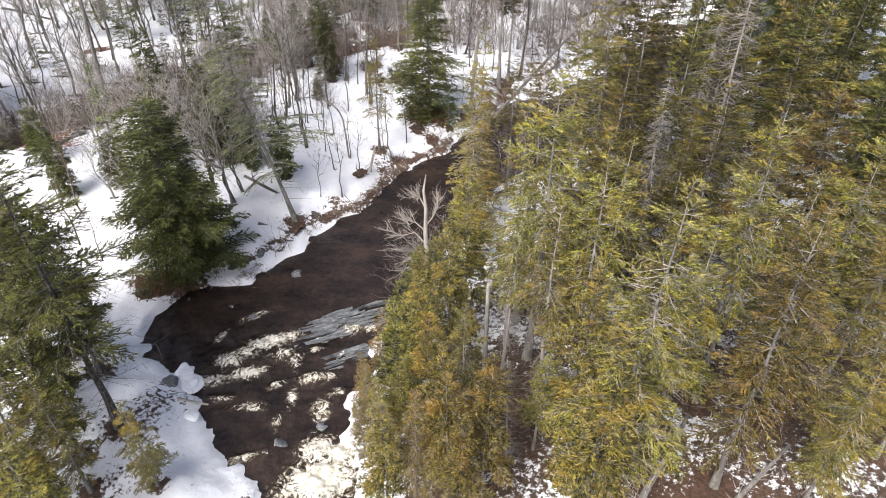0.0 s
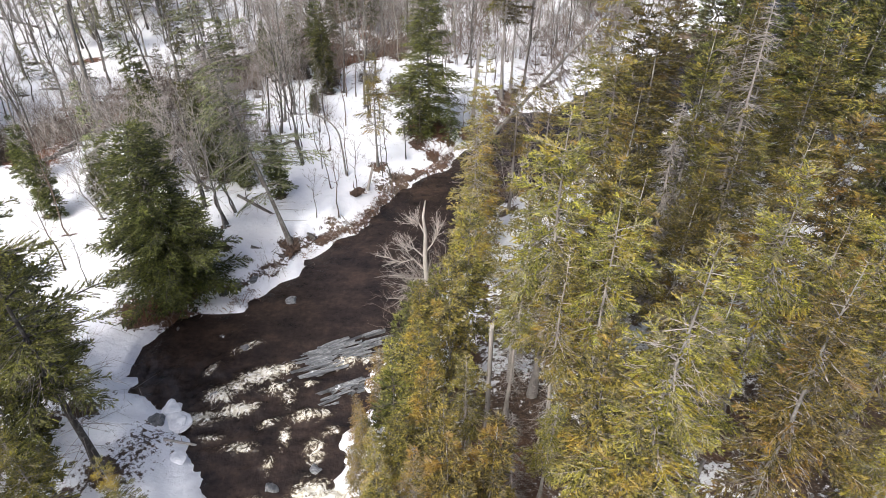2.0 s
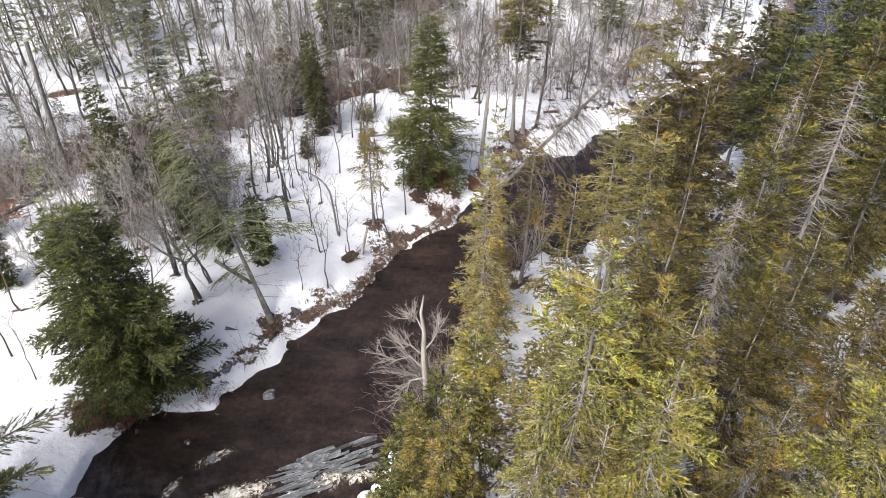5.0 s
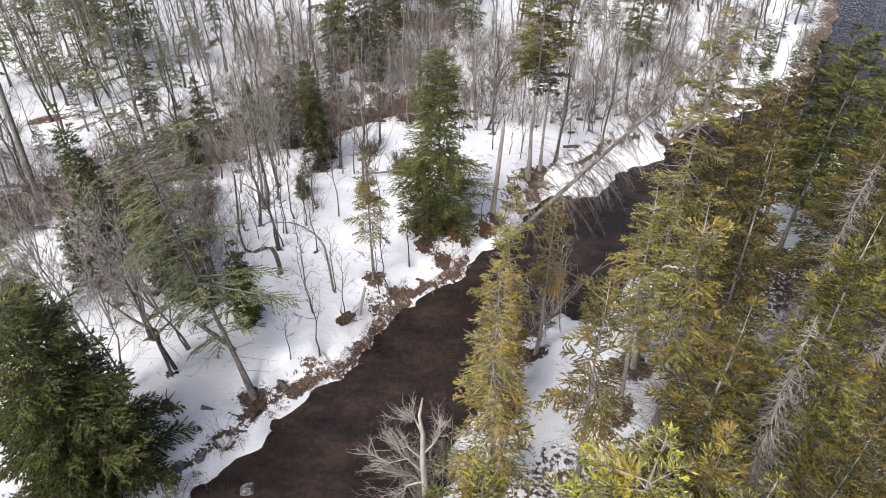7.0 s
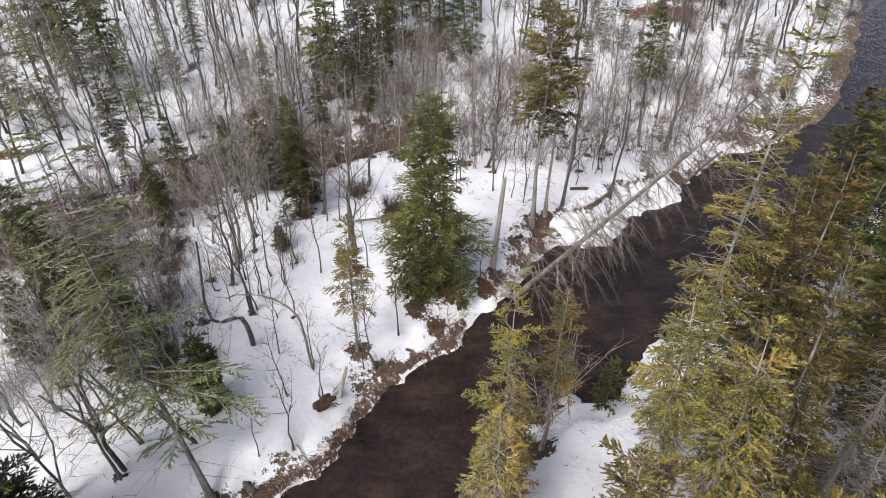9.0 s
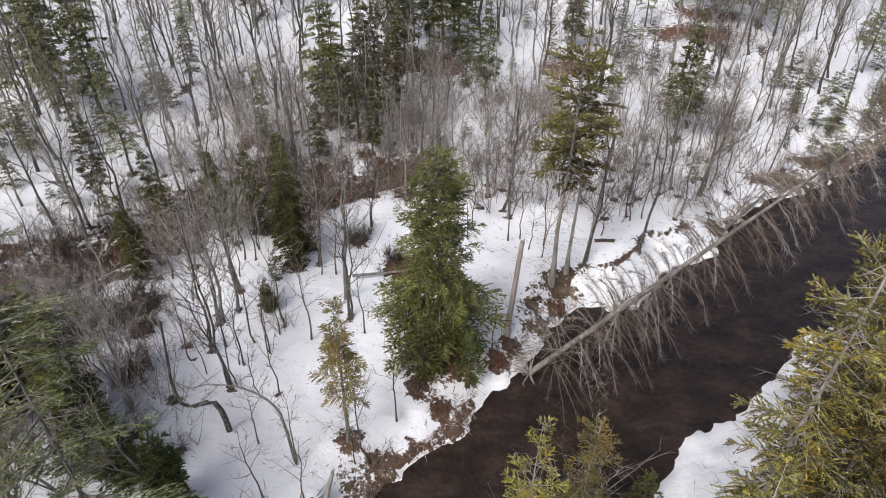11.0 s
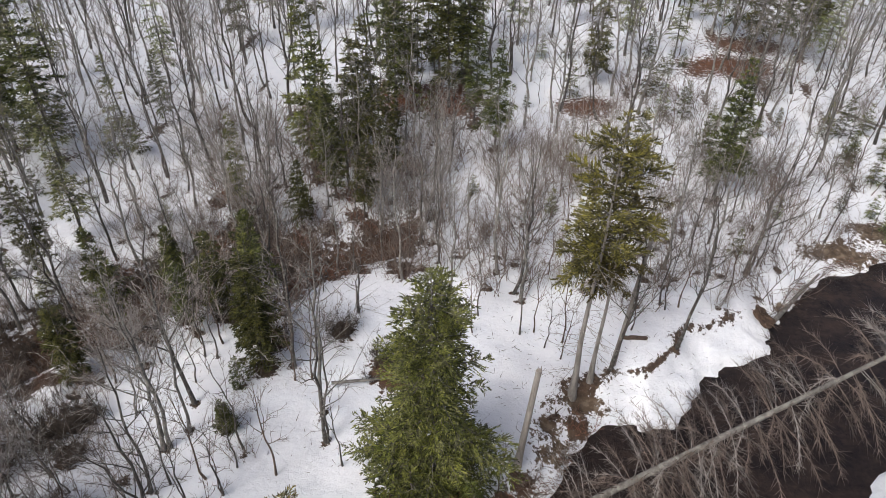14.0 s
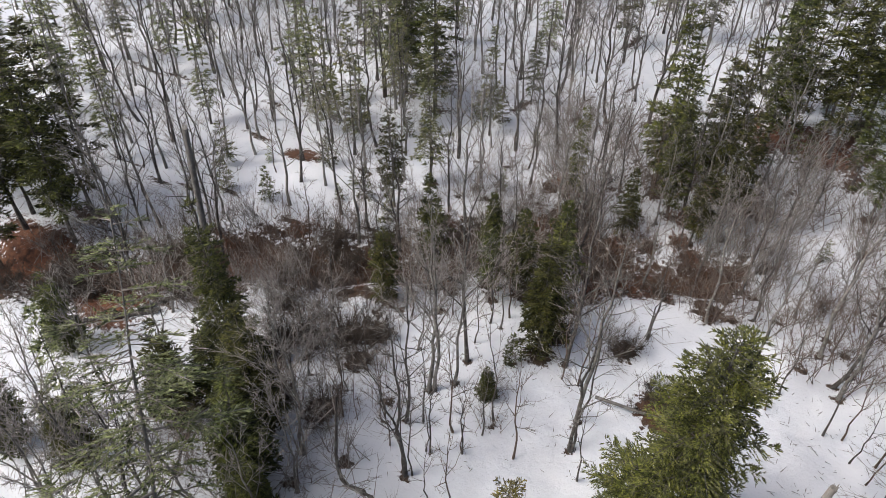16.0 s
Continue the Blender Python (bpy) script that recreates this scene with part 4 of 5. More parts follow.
for x, y, h in ((-40, 89, 14), (-35, 88, 13), (-29.5, 89, 10), (-39.7, 79.2, 12), (-42.5, 80.2, 12), (-28.5, 79.1, 11), (-36.5, 85.4, 13), (-52, 66, 12), (-56, 60, 13), (-50, 57.5, 14), (-58, 66, 13), (-62, 58, 13)):
    plant("grey_spruce", x, y, h, group="spruces of the far wood")
for x, y, h in ((-48.6, 56.2, 16), (-46.2, 60.2, 15), (-44.4, 57.6, 14), (-50.5, 59.6, 15), (-54, 55, 16), (-47.5, 53.4, 13), (-60, 52, 15), (-65, 64, 15), (-41, 91, 15), (-36.5, 90, 15), (-45, 96, 15), (-8.8, 101, 14), (-2.6, 112, 15), (-11, 110, 15), (33, 121, 13), (29, 126, 14), (38, 126, 13)):
    plant("dark_spruce", x, y, h, group="dark spruces of the far wood")

HARDWOODS = [(-15.1, 65.4), (-15.7, 62.5), (-13.3, 57.5), (-23.8, 77.3), (-25.3, 77.3), (3.1, 76.4), (8.4, 70.6), (12.1, 88.1), (19.1, 81.0), (-15.4, 62.6), (-15.3, 60.0), (-14.7, 63.6),
             (-10.4, 68.8), (-7.9, 65.5), (-7.4, 63.9), (1.4, 79.1), (2.6, 77.0), (13.2, 80.6), (12.7, 72.7), (16.8, 81.6), (0.1, 108.8), (4.4, 114.7), (-27.0, 105.2), (-21.4, 93.5), (-22.4, 88.9),
             (-45.4, 72.2), (-45.9, 65.9), (-47.6, 67.6), (-37.8, 64.6), (-42.5, 60.3), (-35.4, 63.5), (-57.6, 74.9), (-66.6, 83.9), (-49.4, 81), (-49.7, 79), (-46, 76.2), (-36.8, 72.7), (-27.9, 69.9), (-29.3, 83.9),
             (-15.3, 101.1), (-10.2, 104.1), (-38.6, 66.3), (-38.1, 58), (-39, 58), (-47.1, 79), (-44, 83.2), (-33.5, 61.7), (-35.2, 70), (-41, 62.4), (-16.7, 44.6), (-19.0, 47.4)]
SAPLINGS = [(-8.3, 52.7), (-10, 46.4), (-8.4, 47.3), (-15.4, 60.1), (-11.8, 60.3), (-5.3, 53.3), (5.6, 72.3), (12.5, 76), (13.5, 76.5), (-3.4, 56.1), (1.9, 61.9), (-13.3, 59.2), (-12.8, 60.9), (-11.7, 60.2),
            (-11.8, 69.6), (-6.2, 62.5), (-9.1, 68), (3, 73.1), (3.9, 73.4), (4.5, 71.9), (5.4, 70.8), (12.3, 76.7), (16.9, 77.8), (-28.9, 79.6), (-49.2, 66.5), (-45.7, 63.2), (-38, 62.9), (-41.3, 65.7), (-30.6, 67.8),
            (-32.8, 61.1), (-15, 58.3), (-13, 57.7), (-16.2, 59.1), (-13.1, 59.3), (-35.2, 63.1), (-38.9, 64.8), (-9.4, 50.5), (-10.6, 53.8), (-7.1, 50.1), (-11.5, 57.1), (10, 73.8), (0.3, 74.5), (-27, 40), (-24.6, 38.2), (-28.5, 44)]
for x, y in HARDWOODS:
    plant("maple", x, y, rs.uniform(10, 14), group="bare hardwoods of the left bank")
for x, y in SAPLINGS:
    plant("sapling", x, y, rs.uniform(4.5, 8), group="saplings of the left bank")
taken = [(x, y) for x, y, *_ in PLANTED]


def scatter(kind, n, x0, x1, y0, y1, h0, h1, gap, group, seed, keep=None, joined=""):
    r = random.Random(seed)
    made = tries = 0
    places = []
    while made < n and tries < n * 30:
        tries += 1
        x, y = r.uniform(x0, x1), r.uniform(y0, y1)
        if not in_wood(x, y) or on_right(x, y) or not free(x, y, gap) or (keep and not keep(x, y)):
            continue
        if float(river_distance(np.array([x]), np.array([y]))[0]) < 1.5:
            continue
        taken.append((x, y))
        places.append((x, y, r.uniform(h0, h1)))
        made += 1
    if joined:
        return far_stand(kind, places, joined, seed)
    for x, y, h in places:
        plant(kind, x, y, h, group=group)


def far_stand(kind, places, label, seed):
    """Far trees that nobody could count, joined part by part into one stand."""
    r = random.Random(seed)
    stand = tagged(new("hardwood_stand"), label, "far wood", kind="stuff")
    gathered = {}
    for x, y, h in places:
        which = r.randrange(len(KINDS[kind]))
        model = _made.get((kind, which))
        if model is None:
            continue
        s = h / NOMINAL[kind]
        m = Matrix.Translation((x, y, ground_z(x, y) - 0.06)) @ Euler((r.gauss(0, 0.03), r.gauss(0, 0.03), r.uniform(0, 6.28))).to_matrix().to_4x4() @ Matrix.Scale(s, 4)
        a = np.array(m)
        for ob in model.children:
            me = ob.data
            if me.name not in gathered:
                v = np.empty(len(me.vertices) * 3, np.float32)
                f = np.empty(len(me.loops), np.int32)
                me.vertices.foreach_get("co", v)
                me.loops.foreach_get("vertex_index", f)
                gathered[me.name] = (v.reshape(-1, 3), f.reshape(-1, 3), ob.name.split(".")[0], me.materials[0], Acc())
            v, f, _, _, acc = gathered[me.name]
            acc.add(v @ a[:3, :3].T + a[:3, 3], f)
        PLANTED.append((x, y, kind, h))
    for _, _, name, mat, acc in gathered.values():
        tagged(part(name, acc.mesh(name, mat, name == "trunk"), stand), kind="stuff")
    return stand


# open snow is kept clear in front of the wood
def wood(x, y):
    return y > 84 + 0.15 * x or x < -30


scatter("maple", 36, -34, 4, 66, 92, 8, 13, 2.0, "bare hardwoods of the left bank", 21, lambda x, y: y > 74 - 0.2 * (x + 12) and x < 2)
scatter("dark_spruce", 12, -30, -4, 70, 96, 6, 11, 3.5, "dark spruces of the far wood", 22)
for x, y, h in ((-16, 72.4, 7), (-17.6, 71.4, 5.5), (-13.6, 73.6, 8), (-10.6, 91.4, 11), (-19.5, 74.5, 6), (-9.0, 84.5, 7), (-11.6, 86.6, 9), (-7.8, 89.0, 9), (-13.4, 82.6, 6)):
    plant("dark_spruce", x, y, h, fat=1.15, group="dark spruces of the far wood")
scatter("maple", 250, -96, 62, 60, 160, 10, 16, 2.2, "bare hardwoods of the far wood", 1, lambda x, y: wood(x, y) and not (x > -3 and y < 97), "leafless grey hardwoods of the far snowy wood")
scatter("sapling", 26, 2, 44, 84, 114, 4, 7, 1.8, "saplings of the left bank", 33)
scatter("maple", 70, -70, -18, 68, 128, 10, 15, 1.9, "bare hardwoods of the far wood", 31)
scatter("grey_spruce", 14, -70, -20, 68, 128, 9, 14, 2.6, "spruces of the far wood", 32)
scatter("grey_spruce", 44, -92, 55, 60, 158, 9, 15, 2.8, "spruces of the far wood", 2, lambda x, y: wood(x, y) and (x < -22 or y > 105))
scatter("dark_spruce", 24, -92, 60, 84, 158, 10, 16, 3.5, "dark spruces of the far wood", 3, wood)
scatter("sapling", 90, -80, 50, 55, 130, 4, 8, 1.2, "saplings of the left bank", 4, lambda x, y: x < -22 or y > 72)
scatter("alder", 80, -26, 8, 71, 98, 3.0, 6.0, 1.0, "alder thicket", 6, lambda x, y: y > 76.5 or x < -12)
scatter("alder", 40, 10, 44, 82, 114, 2.5, 5.0, 1.5, "alder thicket", 7)
scatter("alder", 30, 7, 27, 76, 96, 2.5, 5.0, 1.2, "alder thicket", 16)
scatter("alder", 46, -46, -12, 54, 84, 2.2, 4.2, 1.2, "alder thicket", 8, lambda x, y: 1.6 < float(line_distance(np.array([x]), np.array([y]), GULLY)[0]) < 4.8)
scatter("alder", 28, -18, -3, 78, 93, 3.0, 5.5, 0.7, "alder thicket", 17)
scatter("brush", 22, -22, -4, 75, 90, 1.4, 2.6, 0.7, "brush along the gully", 18)
scatter("thicket", 26, -46, -8, 52, 86, 1.6, 2.8, 1.0, "dark thickets by the gully", 36, lambda x, y: 0.8 < float(line_distance(np.array([x]), np.array([y]), GULLY)[0]) < 3.2)
scatter("maple", 12, 12, 28, 79, 96, 6, 10, 1.4, "bare hardwoods of the left bank", 19)
scatter("young_fir", 22, 18, 42, 83, 104, 1.8, 4.5, 1.2, "young firs in the clearing", 20)
scatter("alder", 22, -40, -15, 56, 79, 2.2, 3.8, 0.6, "alder thicket", 34, lambda x, y: 1.4 < float(line_distance(np.array([x]), np.array([y]), GULLY)[0]) < 3.6)
scatter("sapling", 24, -25, -7, 57, 73, 4, 7.5, 0.8, "saplings of the left bank", 35)
scatter("young_fir", 36, -10, 48, 78, 122, 1.6, 4.5, 2.0, "young firs in the clearing", 9)
scatter("young_fir", 24, -46, -10, 60, 95, 1.5, 4, 1.8, "young firs in the clearing", 10)
scatter("brush", 84, -46, 10, 50, 96, 0.8, 1.8, 0.8, "brush along the gully", 11, lambda x, y: float(line_distance(np.array([x]), np.array([y]), GULLY)[0]) < 3.4)
for x, y in ((-19.8, 36.0), (-18.8, 36.3), (-20.6, 35.6), (-4.2, 53.6), (-1.0, 57.4), (-2.4, 58.4), (2.4, 61.4), (3.2, 62.8), (6.3, 66.8)):
    plant("brush", x, y, 1.4, group="brush on the bank")
for x, y, h in ((-1.0, 36.4, 3.4), (-0.6, 38.6, 3.8), (-1.8, 35.6, 3.0), (-0.2, 40.0, 3.4), (-0.9, 37.4, 3.6), (0.2, 39.2, 3.4), (5.4, 50.2, 4.0), (6.4, 51.2, 4.5), (3.8, 48.6, 3.6), (-11.4, 62.4, 2.4), (-12.6, 64.0, 2.2), (-12.5, 40.6, 2.2)):
    plant("alder", x, y, h, group="alders leaning over the water", axis_to=(-0.7, 0.05, 1) if y < 41 and x > -3 else None)


# ---- the dead trees over the water ----
def dead_tree_on_bank():
    """A bleached dead hardwood at the water's edge, with crooked limbs to one side."""
    rng = np.random.RandomState(201)
    tree = new("dead_hardwood_tree")
    tagged(tree, "bleached dead hardwood leaning over the dark river", "dead tree")
    trunk = Acc()
    c = np.array([(0, 0, -0.1), (0.05, 0, 2.2), (-0.05, 0.05, 4.6), (0.02, 0.02, 6.6), (-0.12, 0, 8.0), (0.05, 0, 9.2)], float)
    trunk.tube(c, [0.2, 0.17, 0.145, 0.12, 0.08, 0.035], 8)
    for pts in (((0, 0, 3.6), (-1.0, 0.3, 4.3), (-2.0, 0.2, 4.2), (-3.2, 0.4, 4.6)), ((0, 0, 4.7), (-0.9, 0.3, 5.2), (-1.5, 0.4, 5.1), (-1.9, 0.5, 5.5)),
                ((0, 0, 3.0), (-0.8, -0.4, 3.0), (-1.3, -0.5, 2.3), (-1.9, -0.8, 1.9)), ((0, 0, 5.2), (0.5, 0.2, 6.0), (0.8, 0.3, 6.6), (1.0, 0.3, 7.4)),
                ((0, 0, 2.4), (-0.7, 0.4, 2.7), (-1.6, 0.8, 2.4), (-2.4, 0.9, 2.5)), ((0, 0, 6.6), (-0.4, 0.3, 7.0), (-0.7, 0.3, 7.0), (-0.9, 0.4, 7.3))):
        p = np.array(pts, float) * np.array([0.85, 1, 1])
        p[1:3] += rng.normal(0, 0.14, (2, 3))
        limbs, twigs = Acc(), Acc()
        limbs.tube(p, [0.06, 0.042, 0.03, 0.01], 5)
        for k in range(18):
            t = rng.uniform(0.25, 1.0)
            q = np.array([np.interp(t, np.linspace(0, 1, 4), p[:, j]) for j in range(3)])
            d = unit(unit(p[-1] - p[0]) + rng.normal(0, 0.5, 3) + np.array([0, 0, 0.1]))
            L = rng.uniform(0.5, 1.5)
            limbs.tube([q, q + d * L * 0.5 + rng.normal(0, 0.06, 3), q + d * L], [0.02, 0.014, 0.004], 3)
            for _ in range(9):
                b = q + d * L * rng.uniform(0.2, 1)
                twigs.cones([b], [b + unit(d + rng.normal(0, 0.6, 3)) * rng.uniform(0.25, 0.7)], 0.009)
        limb = part("limb", limbs.mesh("limb", BLEACHED), tree)
        tagged(part("twig_spray", twigs.mesh("twig_spray", TWIG_GREY), limb), kind="stuff")
    part("trunk", trunk.mesh("trunk", BLEACHED, True), tree)
    tree.location = (-1.15, 37.2, max(ground_z(-1.15, 37.2), 0) - 0.05)
    return tree


def leaning_dead_spruce():
    """A dead spruce that has tipped out over the river, its twigs hanging in fans."""
    rng = np.random.RandomState(202)
    tree = new("leaning_dead_spruce_tree")
    tagged(tree, "dead grey spruce tipped over the river with hanging twigs", "dead tree")
    foot, way = np.array([4.3, 60.8, 0.5]), unit(np.array([0.611, -0.035, 0.79]))
    L = 23.0
    trunk = Acc()
    t = np.linspace(0, 1, 10)[:, None]
    c = way * L * t + np.array([0, 0, -0.35]) * t * t
    trunk.tube(c, 0.2 * (1 - 0.8 * t[:, 0]), 8)
    side = np.array([0.05, 1.0, 0.0])
    down = unit(np.cross(side, way))
    down = down if down[2] < 0 else -down
    part("trunk", trunk.mesh("trunk", BARK_GREY, True), tree)
    n = 298
    s = rng.uniform(0.07, 1.0, n)
    a = rng.uniform(0, 6.28, n)
    bl = (2.3 + 2.1 * (1 - s)) * rng.uniform(0.55, 1.05, n)
    p = np.stack([np.interp(s, t[:, 0], c[:, j]) for j in range(3)], 1)
    d = unit(np.cos(a)[:, None] * side + np.sin(a)[:, None] * down * 0.8 + way * 0.25 + np.array([0, 0, -0.25]))
    for i in range(n):
        q = [p[i], p[i] + d[i] * bl[i] * 0.4, p[i] + d[i] * bl[i] * 0.75 + np.array([0, 0, -0.1 * bl[i]]), p[i] + d[i] * bl[i] + np.array([0, 0, -0.28 * bl[i]])]
        limb = Acc()
        limb.tube(q, [0.022, 0.017, 0.011, 0.004], 3)
        k = 56
        u = rng.uniform(0.15, 1, k)
        b = np.stack([np.interp(u, (0, 0.4, 0.75, 1), np.array(q)[:, j]) for j in range(3)], 1)
        limb.cones(b, b + unit(d[i] + rng.normal(0, 0.55, (k, 3)) + np.array([0, 0, -0.3])) * rng.uniform(0.2, 0.8, (k, 1)), 0.0085)
        part("branch", limb.mesh("branch", TWIG_BROWN if i % 3 else TWIG_GREY), tree)
    for i in range(16):
        # torn roots at the foot
        d0 = unit(rng.normal(0, 1, 3) + np.array([-0.6, 0, 0.2]))
        root = Acc()
        root.tube([d0 * 0.1, d0 * rng.uniform(0.7, 1.2), d0 * rng.uniform(1.3, 2.6) + rng.normal(0, 0.3, 3)], [0.06, 0.035, 0.008], 4)
        part("root", root.mesh("root", DEADWOOD), tree)
    tree.location = foot
    return tree


dead_tree_on_bank()
leaning_dead_spruce()


def log(label, a, b, r0, r1, mat, lift=0.6, name="fallen_log", stubs=5, seed=0, za=None, zb=None):
    """A fallen trunk on the snow with broken stubs."""
    rng = np.random.RandomState(seed)
    za = ground_z(*a) + r0 * lift if za is None else za
    zb = ground_z(*b) + r1 * lift if zb is None else zb
    A, B = np.array([*a, za]), np.array([*b, zb])
    t = np.linspace(0, 1, 6)[:, None]
    acc = Acc()
    acc.tube((B - A) * t + rng.normal(0, 0.02, (6, 3)), r0 + (r1 - r0) * t[:, 0], 8)
    thing = new(name)
    tagged(thing, label, "log")
    thing.location = A
    part("trunk", acc.mesh("trunk", mat, True), thing)
    if stubs:
        for _ in range(stubs):
            st = Acc()
            q = (B - A) * rng.uniform(0.2, 0.95)
            d = unit(np.array([rng.normal(), rng.normal(), abs(rng.normal()) + 0.3]))
            L = rng.uniform(0.3, 1.1)
            st.tube([q, q + d * L * 0.6 + rng.normal(0, 0.05, 3), q + d * L], [r1 * 0.4, r1 * 0.28, 0.006], 4)
            part("stub", st.mesh("stub", mat), thing)
    return thing


def snag(label, x, y, h, r, mat, axis_to=(0, 0, 1), seed=0):
    """A broken-off standing trunk with a splintered top."""
    rng = np.random.RandomState(seed)
    thing = new("broken_snag")
    tagged(thing, label, "snag")
    a = Acc()
    t = np.linspace(0, 1, 6)[:, None]
    way = unit(np.array(axis_to, float))
    rr = r * (1.0 - 0.3 * t[:, 0])
    rr[0] *= 1.3
    a.tube(way * h * t, rr, 9, tip=False)
    part("trunk", a.mesh("trunk", mat, True), thing)
    s = Acc()
    for i in range(9):
        an = i * 0.7
        o = way * h + np.array([math.cos(an), math.sin(an), 0]) * r * 0.5 - way * 0.15
        s.cones([o], [o + way * rng.uniform(0.25, 0.55)], r * 0.3)
    part("splinters", s.mesh("splinters", BLEACHED), thing)
    thing.location = (x, y, ground_z(x, y) - 0.06)
    return thing


def crooked_tree(label, pts, r0, r1, mat, seed, twig_mat=TWIG_GREY):
    """A bent hardwood whose stem follows a curve, with twigs along its outer half."""
    rng = np.random.RandomState(seed)
    thing = new("crooked_tree")
    tagged(thing, label, "bent tree")
    p = np.array(pts, float)
    foot = p[0].copy()
    foot[2] = ground_z(foot[0], foot[1]) - 0.05
    p = p - p[0]
    s = np.linspace(0, 1, len(p))
    t = np.linspace(0, 1, 14)
    c = np.stack([np.interp(t, s, p[:, j]) for j in range(3)], 1)
    a = Acc()
    a.tube(c, r0 + (r1 - r0) * t, 7)
    part("trunk", a.mesh("trunk", mat, True), thing)
    tw = Acc()
    for k in range(16):
        u = rng.uniform(0.35, 1)
        q = np.array([np.interp(u, t, c[:, j]) for j in range(3)])
        e = q + unit(rng.normal(0, 0.6, 3) + np.array([0, 0, 0.8])) * rng.uniform(0.6, 2.0)
        tw.cones([q], [e], 0.025)
        for _ in range(4):
            b = q + (e - q) * rng.uniform(0.3, 0.95)
            tw.cones([b], [b + unit(e - q + rng.normal(0, 0.7, 3)) * rng.uniform(0.3, 0.8)], 0.012)
    tagged(part("crown", tw.mesh("crown", twig_mat), thing), kind="stuff")
    thing.location = foot
    return thing


crooked_tree("slender grey sapling bent over in an arch", [(-8.4, 52.9, 1.8), (-8.5, 52.9, 4.2), (-8.66, 52.9, 5.97), (-9.3, 52.9, 6.93), (-10.42, 52.9, 7.6), (-11.95, 52.9, 7.62), (-12.64, 52.9, 7.27)], 0.09, 0.025, BARK_GREY, 301)
crooked_tree("dark crooked hardwood with a kinked trunk", [(-12.42, 54.49, 2.0), (-12.47, 54.49, 3.55), (-12.82, 54.49, 4.54), (-13.6, 54.49, 4.2), (-14.15, 54.49, 3.93), (-14.65, 54.49, 4.18), (-14.82, 54.49, 5.47), (-14.48, 54.49, 7.94), (-14.25, 54.49, 10.18)], 0.17, 0.05, BARK_DARK, 302)
crooked_tree("dark bent hardwood in the snow behind the fir", [(-16.6, 45.0, 1.6), (-17.2, 45.2, 3.6), (-17.0, 45.2, 4.6), (-18.4, 45.6, 5.0), (-20.0, 46.0, 6.2)], 0.14, 0.05, BARK_DARK, 303)


snag("grey broken snag standing in snow by the bank", 2.85, 63.6, 7.6, 0.2, DEADWOOD, (0.06, 0, 1), 1)
snag("leaning grey dead trunk without limbs", 8.6, 71, 10.2, 0.14, DEADWOOD, (0.05, 0, 1), 2)
snag("short curved broken stub at the bank", -6.4, 50.9, 2.2, 0.13, DEADWOOD, (0.25, 0.1, 1), 3)
snag("pale leaning dead trunk in the wood", -33.0, 61.0, 12, 0.24, BARK_GREY, (0.06, 0.02, 1), 4)
snag("grey dead trunk among the spruces", 4.6, 31.2, 10.5, 0.16, DEADWOOD, (0.02, 0, 1), 5)
snag("grey dead trunk among the spruces", 2.2, 24.6, 8.6, 0.15, DEADWOOD, (0.0, 0.02, 1), 6)
log("dark fallen trunk lying on snow behind the leaning hemlock", (-10.0, 44.8), (-16.8, 49.2), 0.2, 0.13, BARK_DARK, seed=1)
log("dark rotten log half sunk in snow", (-14.2, 42.3), (-11.8, 42.4), 0.14, 0.06, BARK_DARK, seed=2)
log("fallen grey stem leaning on a hardwood", (-7.9, 67.6), (-3.0, 68.6), 0.1, 0.07, BARK_GREY, seed=3, lift=4)
log("short cut log lying on snow", (9.4, 73.0), (10.8, 73.0), 0.14, 0.14, BARK_BROWN, stubs=0, seed=4)
log("fallen grey pole with a snow cap", (34.5, 107.5), (38.5, 103.5), 0.15, 0.1, DEADWOOD, seed=5, lift=4)
log("dark fallen trunk across the snow slope", (-33.5, 57), (-37.2, 52.6), 0.2, 0.14, BARK_DARK, seed=6)
log("dark fallen trunk across the snow slope", (-34.5, 56.2), (-33.0, 60.5), 0.19, 0.1, BARK_DARK, seed=7)
log("fallen stem in the far wood", (-58, 90), (-50, 86), 0.2, 0.14, BARK_DARK, seed=8)
log("fallen hardwood lying along the far bank", (20.2, 77.2), (25.0, 82.5), 0.18, 0.08, BARK_GREY, seed=9, lift=2, stubs=12)
log("drift log resting on the icy bank", (-15.6, 26.0), (-13.6, 26.2), 0.09, 0.06, DEADWOOD, seed=10, stubs=1)
log("thin stick hanging from the bank", (-7.2, 46.4), (-8.3, 47.6), 0.05, 0.03, DEADWOOD, seed=11, stubs=1)
log("fallen dead spruce among the stand", (9.0, 17.5), (13.0, 23.0), 0.17, 0.1, DEADWOOD, seed=12, lift=5, stubs=26)
log("fallen dead spruce among the stand", (12.0, 16.5), (17.5, 21.0), 0.16, 0.08, DEADWOOD, seed=13, lift=5, stubs=26)


